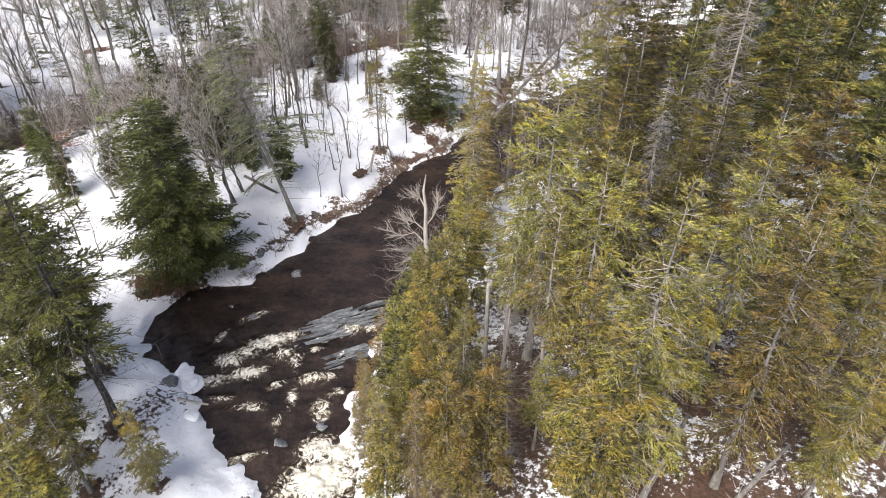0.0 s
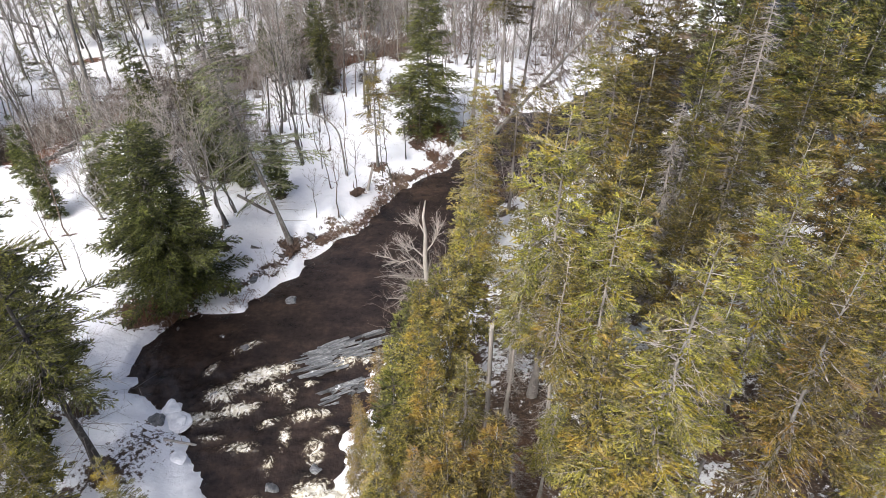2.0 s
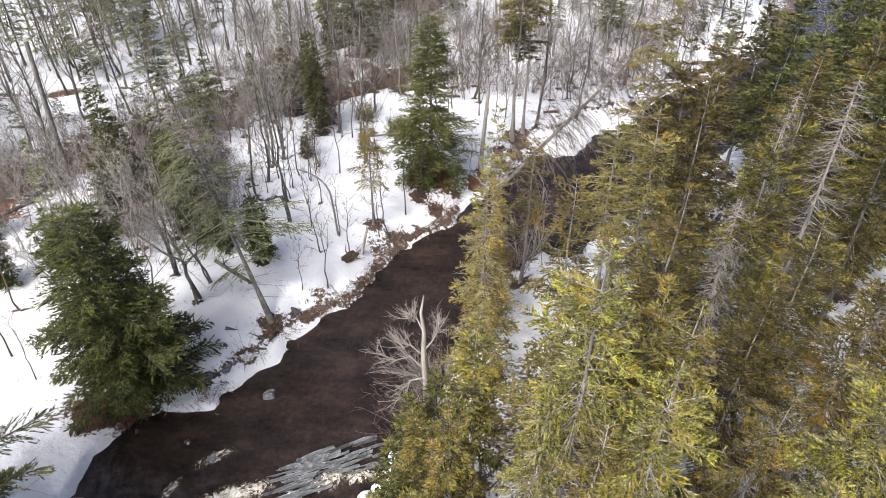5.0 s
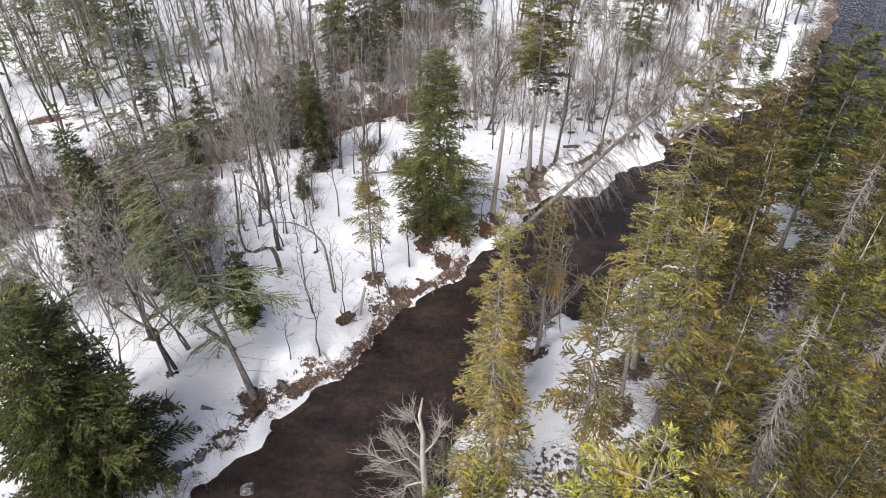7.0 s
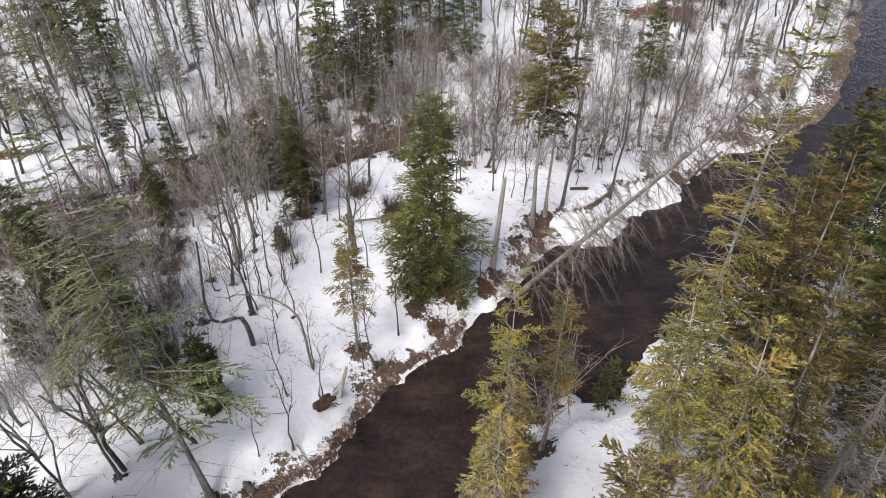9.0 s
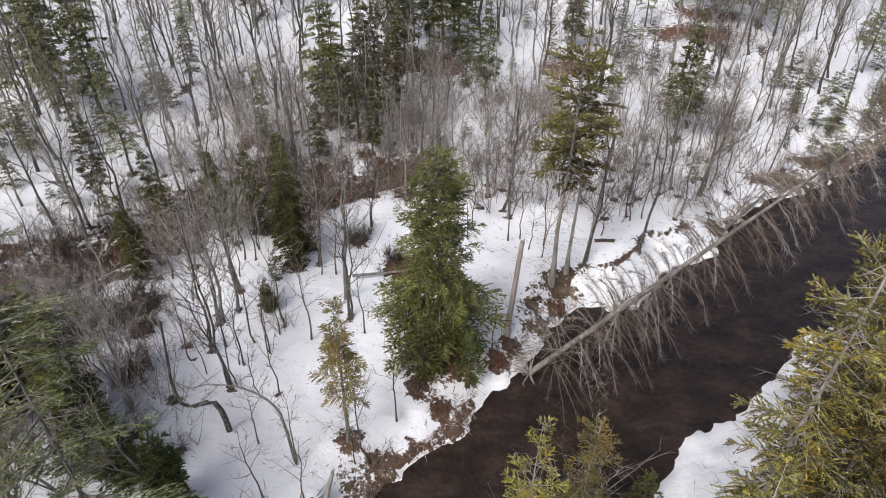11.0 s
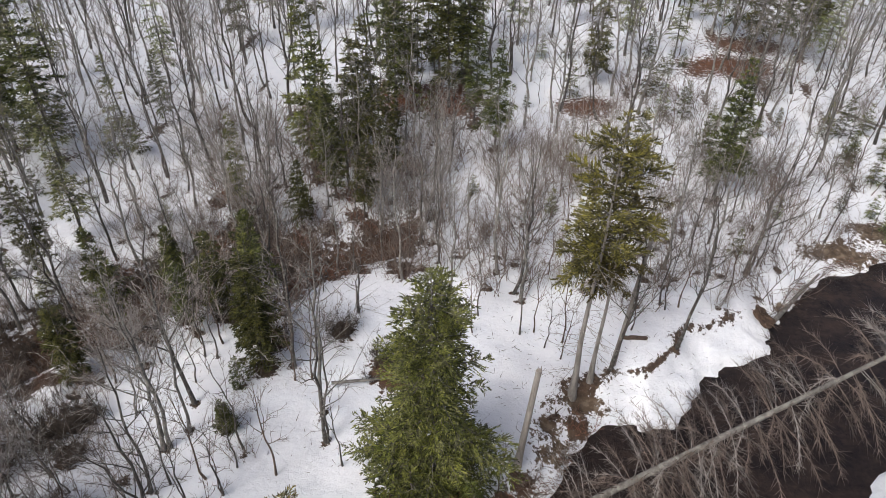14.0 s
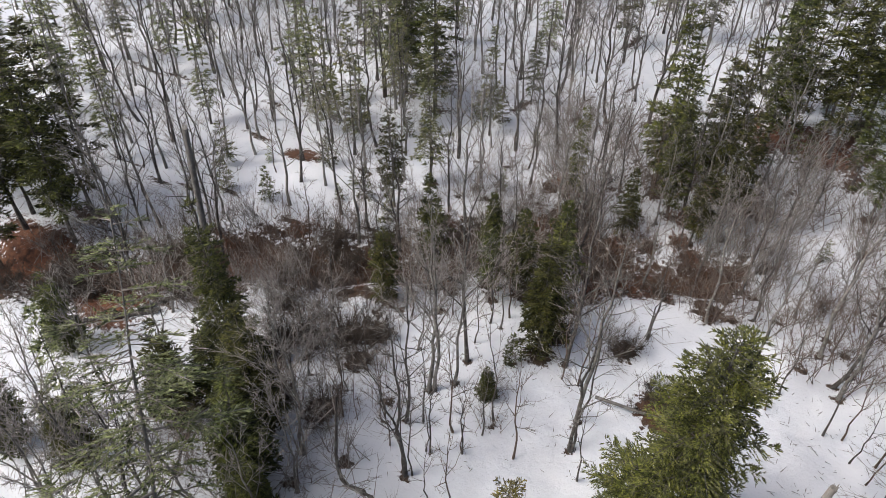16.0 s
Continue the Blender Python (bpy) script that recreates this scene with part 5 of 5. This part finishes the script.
def root_plate(x, y, r, label, seed):
    """An upturned root wad with earth in it."""
    rng = np.random.RandomState(seed)
    thing = new("root_wad")
    tagged(thing, label, "root wad")
    bm = bmesh.new()
    bmesh.ops.create_icosphere(bm, subdivisions=3, radius=r)
    for v in bm.verts:
        v.co.z *= 0.55
        v.co *= 0.7 + 0.6 * noise.noise(v.co * (1.8 / r) + Vector((seed, 0, 0)))* 0.8 + 0.1
    me = bpy.data.meshes.new("earth")
    bm.to_mesh(me)
    bm.free()
    me.materials.append(EARTH)
    part("earth", me, thing)
    for _ in range(14):
        a = Acc()
        d = unit(np.array([rng.normal(), rng.normal(), abs(rng.normal()) * 0.7]))
        L = r * rng.uniform(0.9, 2.0)
        a.tube([d * r * 0.3, d * L * 0.6 + rng.normal(0, 0.08, 3), d * L + rng.normal(0, 0.15, 3)], [0.06, 0.035, 0.008], 4)
        part("root", a.mesh("root", BARK_BROWN), thing)
    thing.location = (x, y, ground_z(x, y) + r * 0.2)
    thing.scale = (1.5, 0.8, 0.75)
    thing.rotation_euler = (0, 0, seed * 0.9)
    return thing


def earth_material():
    m = Nodes("brown_earth")
    c = m.ramp(m.noise(4.0, 6, 0.7), [(0.3, (0.025, 0.016, 0.012)), (0.55, (0.085, 0.052, 0.035)), (0.8, (0.2, 0.13, 0.085))])
    return m.done(c, 0.95, m.bump(m.noise(6, 5), 0.8, 0.1))


EARTH = earth_material()
root_plate(-7.2, 50.1, 0.6, "rotten brown stump and roots in snow", 1)
root_plate(19.4, 77.4, 0.9, "upturned root wad on the snowy bank", 2)
root_plate(6.2, 67.8, 0.36, "exposed brown roots at the foot of pines", 3)
root_plate(4.9, 66.9, 0.3, "brown stump in the snow", 4)
root_plate(-11.4, 43.2, 0.7, "brown roots at the foot of a leaning hemlock", 5)
root_plate(-16.2, 42.4, 0.5, "dark rotten stump in the snow", 6)


# ---- rocks in the river ----
def boulder(x, y, r, label, seed, flat=0.6, z=0.0):
    bm = bmesh.new()
    bmesh.ops.create_icosphere(bm, subdivisions=3, radius=r)
    for v in bm.verts:
        n1 = noise.noise(v.co * (1.3 / r) + Vector((seed * 3.1, 0, 0)))
        n2 = noise.cell(v.co * (1.6 / r) + Vector((0, seed * 1.7, 0)))
        v.co *= 0.85 + 0.35 * n1 + 0.16 * n2
        v.co.z *= flat
    me = bpy.data.meshes.new("boulder")
    bm.to_mesh(me)
    bm.free()
    me.materials.append(ROCK)
    ob = new("boulder", me)
    ob.location = (x, y, z)
    ob.rotation_euler = (0, 0, seed * 1.3)
    tagged(ob, label, "boulder", "boulders in the river")
    return ob


for k, (x, y, r) in enumerate(((-10.7, 38.2, 0.42), (-14.7, 34.8, 0.3), (-13.0, 33.6, 0.5), (-13.8, 29.6, 0.5), (-12.0, 30.9, 0.45), (-2.9, 47.9, 0.45), (-2.6, 49.9, 0.3), (10.0, 62.6, 0.5), (9.1, 60.9, 0.4),
                               (14.9, 59.9, 0.5), (17.6, 64.5, 0.5), (-9.2, 23.4, 0.5), (-7.0, 24.6, 0.5), (-16.4, 27.4, 0.5), (-16.9, 35.8, 0.45), (-17.9, 35.4, 0.4), (-14.6, 38.9, 0.4), (-13.6, 39.6, 0.4), (-15.4, 38.4, 0.35))):
    wet = x < -15.2 or (y > 38.3 and x < -13)
    boulder(x, y, r, "grey boulder on the snowy bank" if wet else "dark wet boulder in the current", k, 0.6, ground_z(x, y) + 0.08 if wet else (0.02 if k < 1 else (-0.12 if y < 45 else -0.33)))


def ledge(label, ax, ay, bx, by, slabs, wide, seed):
    """A slate ledge: long tilted slabs lying side by side across the stream."""
    rng = np.random.RandomState(seed)
    thing = new("slate_ledge")
    tagged(thing, label, "rock ledge")
    thing.location = ((ax + bx) / 2, (ay + by) / 2, 0)
    thing.rotation_euler = (0, 0, math.atan2(by - ay, bx - ax))
    L = math.hypot(bx - ax, by - ay)
    for i in range(slabs):
        f = rng.uniform(0.1, 0.42)
        sl = L * f
        cx = rng.uniform(-0.5, 0.5) * (L - sl)
        cy = (i / (slabs - 1) - 0.5) * wide
        w, h = wide / slabs * rng.uniform(3.0, 6.5), rng.uniform(0.05, 0.16)
        bm = bmesh.new()
        bmesh.ops.create_cube(bm, size=1)
        bmesh.ops.subdivide_edges(bm, edges=[e for e in bm.edges if abs((e.verts[0].co - e.verts[1].co).x) > 0.5], cuts=7)
        for v in bm.verts:
            p = v.co.x
            v.co = Vector((v.co.x * sl, v.co.y * w * (1 - 0.45 * abs(p)), v.co.z * h))
            v.co += Vector((rng.normal(0, 0.05), rng.normal(0, 0.014), rng.normal(0, 0.02)))
        me = bpy.data.meshes.new("slab")
        bm.to_mesh(me)
        bm.free()
        me.materials.append(ROCK)
        s = part("slab", me, thing)
        s.location = (cx, cy + rng.normal(0, 0.06), rng.uniform(-0.1, 0.17))
        s.rotation_euler = (radians(rng.uniform(12, 34)), radians(rng.uniform(-1.2, 1.2)), radians(rng.uniform(-5, 5)))
    return thing


ledge("tilted grey slate ledge crossing the rapids", -10.0, 31.6, -3.2, 34.5, 64, 2.3, 1)
ledge("low grey slate ledge in the rapids", -7.6, 29.3, -3.3, 31.3, 30, 1.1, 2)

def snow_lump(x, y, r, z, seed):
    """A rounded block of old snow and ice stranded on the rock."""
    bm = bmesh.new()
    bmesh.ops.create_icosphere(bm, subdivisions=3, radius=r)
    for v in bm.verts:
        v.co *= 0.8 + 0.45 * noise.noise(v.co * (1.1 / r) + Vector((seed * 2.3, 0, 0)))
        v.co.z *= 0.36
    me = bpy.data.meshes.new("snow_lump")
    bm.to_mesh(me)
    bm.free()
    me.materials.append(SNOW)
    ob = new("snow_lump", me)
    ob.location = (x, y, z)
    return tagged(ob, "rounded lump of old snow stranded on slate", "snow lump", "snow lumps on the ledge")


for k, (x, y, r, z) in enumerate(((-3.9, 31.0, 0.75, 0.25), (-4.5, 30.3, 0.5, 0.15), (-3.3, 31.9, 0.55, 0.3), (-15.2, 27.5, 0.9, 0.4), (-15.9, 28.4, 0.7, 0.45), (-14.6, 24.9, 0.7, 0.4))):
    snow_lump(x, y, r, z, k)

# ---- the ground and the river ----
gx = axis(-700, -23, 28, 700, 0.38, 3.2)
gy = axis(-500, 17, 83, 900, 0.38, 3.2)
ground_me, gv = sheet("ground", gx, gy, height, GROUND)
X, Y = gv[:, 0].astype(float), gv[:, 1].astype(float)
D = river_distance(X, Y)
RIGHT = on_right(X, Y)
bare = np.zeros(len(X))
rust = np.zeros(len(X))
sand = np.zeros(len(X))
# raw earth along the cut bank, then behind the ice shelves
wide = 0.2 + 0.7 * lattice(X, Y, 0.5)
edge = (1 - RIGHT) * step(Y, 43, 45) * (1 - step(Y, 57, 61)) * step(D + 0.35 * step(Y, 45, 47) * lattice(X + 3, Y, 0.6), 0.05, 0.3) * (1 - step(D, wide, wide + 0.35))
bare = np.maximum(bare, edge * (0.5 + 0.55 * lattice(X, Y, 0.8)))
rust = np.maximum(rust, edge * 0.15)
shelf = (1 - RIGHT) * np.exp(-(((D - 1.35) / 0.4) ** 2)) * step(Y, 35, 37) * (1 - step(Y, 45, 47)) * 0.7
strip = (1 - RIGHT) * np.exp(-(((D - 2.6) / 0.35) ** 2)) * step(Y, 66, 68) * (1 - step(Y, 76, 78)) * 0.75
bare = np.maximum(bare, np.maximum(shelf, strip))
g_d = line_distance(X, Y, GULLY)
bare = np.maximum(bare, (0.75 + 0.6 * lattice(X, Y, 0.45)) * np.exp(-((g_d / (1.3 + 2.4 * lattice(X + 5, Y, 0.25))) ** 2)))
rust = np.maximum(rust, 0.3 * np.exp(-((g_d / 1.6) ** 2)))
beach = step(Y, 81, 88) * (1 - RIGHT) * (0.35 + 0.75 * lattice(X, Y, 0.5)) * (1 - step(D, 1.0 + 1.6 * lattice(X, Y, 0.2), 3.6))
bare, sand = np.maximum(bare, beach), np.maximum(sand, beach)
for px, py, rx, ry, k in ((-36.6, 55.4, 3.0, 1.8, 1), (2.7, 23.7, 1.3, 1.2, 1), (-6.5, 105, 6, 3.5, 1), (9.5, 105, 4, 1.8, 0.8), (27, 118, 6, 3.5, 0.7), (30, 125, 5, 3, 0.6), (-19.6, 36.6, 2.6, 1.2, 0.5), (-1.4, 61, 2.4, 2.2, 0.6), (-4.2, 68.8, 1.8, 1.3, 0.4),
                          (6.6, 68.6, 1.1, 0.6, 0.3), (12, 18, 4, 2.5, 0.25), (-8.4, 92.6, 3.0, 2.2, 0.9), (-46, 55, 4, 3, 1), (-40, 76, 2, 1.2, 0.7)):
    q = np.exp(-(((X - px) / rx) ** 2 + ((Y - py) / ry) ** 2))
    bare = np.maximum(bare, np.clip(q * (0.7 + 1.2 * lattice(X, Y, 0.7)), 0, 1))
    rust = np.maximum(rust, np.clip(q * 1.6, 0, 1) * k)
for px, py, rx, ry in ((21.7, 78.6, 1.6, 0.7), (4.6, 65.4, 1.3, 2.0), (6.9, 68.3, 1.5, 0.8), (-8.6, 46.6, 1.0, 0.7), (-4.8, 52.6, 1.6, 1.2)):
    q = np.exp(-(((X - px) / rx) ** 2 + ((Y - py) / ry) ** 2))
    bare = np.maximum(bare, np.clip(q * (0.35 + 0.8 * lattice(X, Y, 1.1)), 0, 1))
    sand = np.maximum(sand, np.clip(q * 1.5, 0, 1))
# a gravel spit below the far bank, and the muddy mouth of the gully
for px, py, rx, ry, s in ((27.4, 84.9, 3.2, 1.3, 1.0), (31.4, 88.0, 2.6, 1.3, 1.0), (-14.5, 80.5, 4.5, 2.0, 0.0), (-20.5, 75.5, 2.0, 2.6, 0.0)):
    q = np.exp(-(((X - px) / rx) ** 2 + ((Y - py) / ry) ** 2))
    bare = np.maximum(bare, np.clip(q * (0.7 + 0.8 * lattice(X, Y, 0.9)), 0, 1))
    sand = np.maximum(sand, np.clip(q * 1.5, 0, 1) * s)
# melted rings at the feet of trees
WELL = {"thicket": 1.0, "deep_spruce": 1.3, "front_spruce": 1.2, "birch": 0.2, "bare_spruce": 1.1, "shade_spruce": 1.3, "larch": 1.0, "dark_spruce": 1.0, "olive": 1.3, "olive_far": 1.5, "fir": 1.2, "green_fir": 0.9, "cedar": 0.8, "hemlock": 0.9, "pine": 0.7, "grey_spruce": 0.45, "maple": 0.34, "sapling": 0.14, "dead_spruce": 0.5, "alder": 0.4, "brush": 0.8, "young_fir": 0.45}
for px, py, kind, h in PLANTED:
    r = WELL[kind] * min(1.0, h / NOMINAL[kind])
    near = np.nonzero((np.abs(X - px) < 3 * r + 0.3) & (np.abs(Y - py) < 3 * r + 0.3))[0]
    if len(near):
        q = np.exp(-(((X[near] - px) ** 2 + (Y[near] - py) ** 2) / (r * r)))
        bare[near] = np.maximum(bare[near], np.clip(q * 1.25, 0, 0.9))
        if kind in ("olive", "olive_far", "brush", "cedar"):
            rust[near] = np.maximum(rust[near], q * 0.25)
rocky = (1 - RIGHT) * (1 - step(Y, 29, 32)) * (1 - step(D, 6, 12)) * step(D, 0.2, 0.8) * (0.75 * lattice(X, Y, 0.42) - 0.02)
bare = np.maximum(bare, rocky)
under = RIGHT * np.maximum(step(X, 11, 16), 1 - step(Y, 38, 43)) * step(D, 1.5, 5) * (0.12 + 0.62 * lattice(X, Y, 0.3) + 0.26 * (1 - step(Y, 26, 36)))
under *= 1 - 0.8 * np.exp(-(((X - 23) / 4) ** 2 + ((Y - 63) / 4) ** 2))
bare = np.maximum(bare, under)
for name, values in (("bare", bare), ("rust", rust), ("sand", sand)):
    attribute(ground_me, name, values)
tagged(new("ground", ground_me), "old snow over brown forest floor and earth banks", "ground", kind="structure")

# white water: x, y, half length, half width, turn, strength
FOAM = [(-11.4, 31.2, 1.7, 0.7, 20, 1.05), (-10.0, 31.9, 0.9, 0.5, 20, 0.9), (-13.6, 29.7, 1.0, 0.8, 0, 0.95), (-14.4, 27.9, 1.6, 0.5, 8, 0.95), (-12.1, 28.6, 1.3, 0.55, 15, 1.0), (-12.6, 30.4, 0.9, 0.6, 0, 0.8), (-7.8, 28.2, 1.3, 0.5, 10, 0.8),
        (-11.5, 25.9, 1.2, 0.4, 0, 0.75), (-7.2, 25.7, 0.6, 0.9, 0, 0.8), (-6.9, 22.9, 1.2, 1.2, 0, 1.0), (-6.6, 20.9, 2.2, 1.5, 20, 1.25), (-5.6, 22.6, 1.2, 1.0, 0, 1.2), (-6.4, 18, 2.6, 2.0, 0, 1.3), (-10.9, 22.4, 1.5, 0.3, 15, 0.7),
        (-12.9, 33.7, 1.1, 0.4, 30, 0.8), (-14.6, 31.8, 0.8, 0.3, 60, 0.65), (-6.2, 32.4, 1.0, 0.6, 30, 0.75), (-4.6, 32.6, 1.1, 0.5, 10, 0.75), (-9.3, 29.7, 0.5, 1.0, 0, 0.65), (-10.2, 30.2, 1.2, 0.6, 0, 0.7), (-9.0, 26.6, 0.4, 1.0, 0, 0.65),
        (-10.2, 27.6, 0.9, 0.3, 20, 0.6), (-6.4, 27.0, 0.6, 0.5, 0, 0.65), (-13.2, 26.6, 0.9, 0.3, 0, 0.6), (-9.6, 24.9, 0.3, 0.8, 0, 0.65), (-4.2, 30.2, 0.8, 0.35, 20, 0.7), (-8.2, 30.6, 0.7, 0.3, 20, 0.6),
        (9.8, 62.4, 0.5, 0.3, 40, 0.62), (9.0, 60.7, 0.5, 0.25, 40, 0.6), (7.6, 60.8, 0.5, 0.3, 40, 0.6), (14.8, 59.7, 0.6, 0.35, 40, 0.55), (17.5, 64.4, 0.5, 0.3, 40, 0.58), (10.8, 56.6, 0.6, 0.8, 20, 0.68),
        (9.9, 59.1, 0.4, 0.4, 0, 0.58), (7.3, 57.0, 0.5, 0.3, 0, 0.58), (10.1, 57.2, 0.5, 0.3, 0, 0.6), (12.4, 61.6, 0.5, 0.25, 40, 0.58), (15.4, 62.2, 0.4, 0.2, 40, 0.55), (-2.9, 47.6, 0.5, 0.4, 30, 0.62), (-2.6, 49.8, 0.4, 0.2, 0, 0.58), (-10.6, 37.9, 0.5, 0.2, 0, 0.55)]


def foam_at(x, y):
    f = np.zeros(len(x))
    for fx, fy, a, b, turn, k in FOAM:
        c, s = math.cos(radians(turn)), math.sin(radians(turn))
        u, w = (x - fx) * c + (y - fy) * s, -(x - fx) * s + (y - fy) * c
        f = np.maximum(f, k * np.exp(-((u / a) ** 2 + (w / b) ** 2)))
    return f


def water_level(x, y):
    rough = 1 - step(y, 31, 36)
    rough = rough * (1 - step(np.abs(x + 10), 14, 20))
    chop = (lattice(x * 1.0, y * 0.7, 1.3) - 0.5) * 0.22 + (lattice(x, y, 3.4) - 0.5) * 0.12
    f = foam_at(x, y)
    calm = (lattice(x, y, 0.9) - 0.5) * 0.05
    return calm + rough * chop + f * (0.22 + 0.5 * (lattice(x, y, 2.6) - 0.4)) * (0.3 + 0.7 * rough)


wx = axis(-300, -21, -2, 400, 0.18, 6)
wy = axis(-220, 17, 36, 440, 0.18, 6)
water_me, wv = sheet("river", wx, wy, water_level, WATER)
attribute(water_me, "foam", foam_at(wv[:, 0].astype(float), wv[:, 1].astype(float)))
tagged(new("river", water_me), "dark peaty brown river with white rapids", "river", kind="structure")


# ---- fallen twigs, cones and bark crumbs on the snow ----
def litter(n, seed):
    r = np.random.RandomState(seed)
    x = np.concatenate([r.uniform(-30, 24, n), r.normal(-22, 7, n // 3), r.normal(7, 5, n // 3)])
    y = np.concatenate([r.uniform(24, 92, n), r.normal(70, 6, n // 3), r.normal(69, 4, n // 3)])
    keep = river_distance(x, y) > 0.25
    x, y = x[keep], y[keep]
    z = height(x, y) + 0.015
    k = len(x)
    az = r.uniform(0, 6.28, k)
    L = r.uniform(0.08, 0.75, k) * r.uniform(0.4, 1, k)
    a = np.stack([x, y, z], 1)
    acc = Acc()
    acc.cones(a, a + np.stack([np.cos(az) * L, np.sin(az) * L, r.uniform(0.0, 0.3, k) * L], 1), r.uniform(0.009, 0.026, k))
    return tagged(new("twig_litter", acc.mesh("twig_litter", BARK_DARK)), "broken twigs and bark crumbs lying on snow", "litter", kind="stuff")


litter(1700, 9)


def bank_debris(n, seed):
    """Dead grass, roots and sticks hanging over the cut bank."""
    r = np.random.RandomState(seed)
    pts = np.array(LEFT_BANK, float)
    pts = pts[(pts[:, 1] > 35) & (pts[:, 1] < 94)]
    run = np.concatenate([[0], np.cumsum(np.hypot(*np.diff(pts, axis=0).T))])
    u = r.uniform(0, run[-1], n)
    x = np.interp(u, run, pts[:, 0]) + r.normal(-0.35, 0.45, n)
    y = np.interp(u, run, pts[:, 1]) + r.normal(0.35, 0.45, n)
    d = river_distance(x, y)
    patchy = lattice(x, y, 0.45) + 0.25 * ((y > 45) & (y < 58)) > 0.5
    keep = (d > -0.05) & (d < 0.95) & patchy
    x, y = x[keep], y[keep]
    k = len(x)
    a = np.stack([x, y, height(x, y) + 0.01], 1)
    way = np.stack([r.normal(0.45, 0.5, k), r.normal(-0.45, 0.5, k), r.uniform(-0.25, 0.6, k)], 1)
    L = r.uniform(0.12, 0.5, k) * np.where(r.rand(k) < 0.12, 2.6, 1.0)
    for share, mat, label in ((0, TWIG_BROWN, "dead brown grass and roots hanging over the bank"), (1, TWIG_GREY, "grey sticks caught along the bank"), (2, TWIG_RED, "rusty dead fern and roots on the bank")):
        w = np.arange(k) % 3 == share
        acc = Acc()
        acc.cones(a[w], a[w] + unit(way[w]) * L[w][:, None], r.uniform(0.012, 0.03, w.sum()))
        tagged(new("bank_debris", acc.mesh("bank_debris", mat)), label, "bank debris", kind="stuff")


bank_debris(9000, 12)
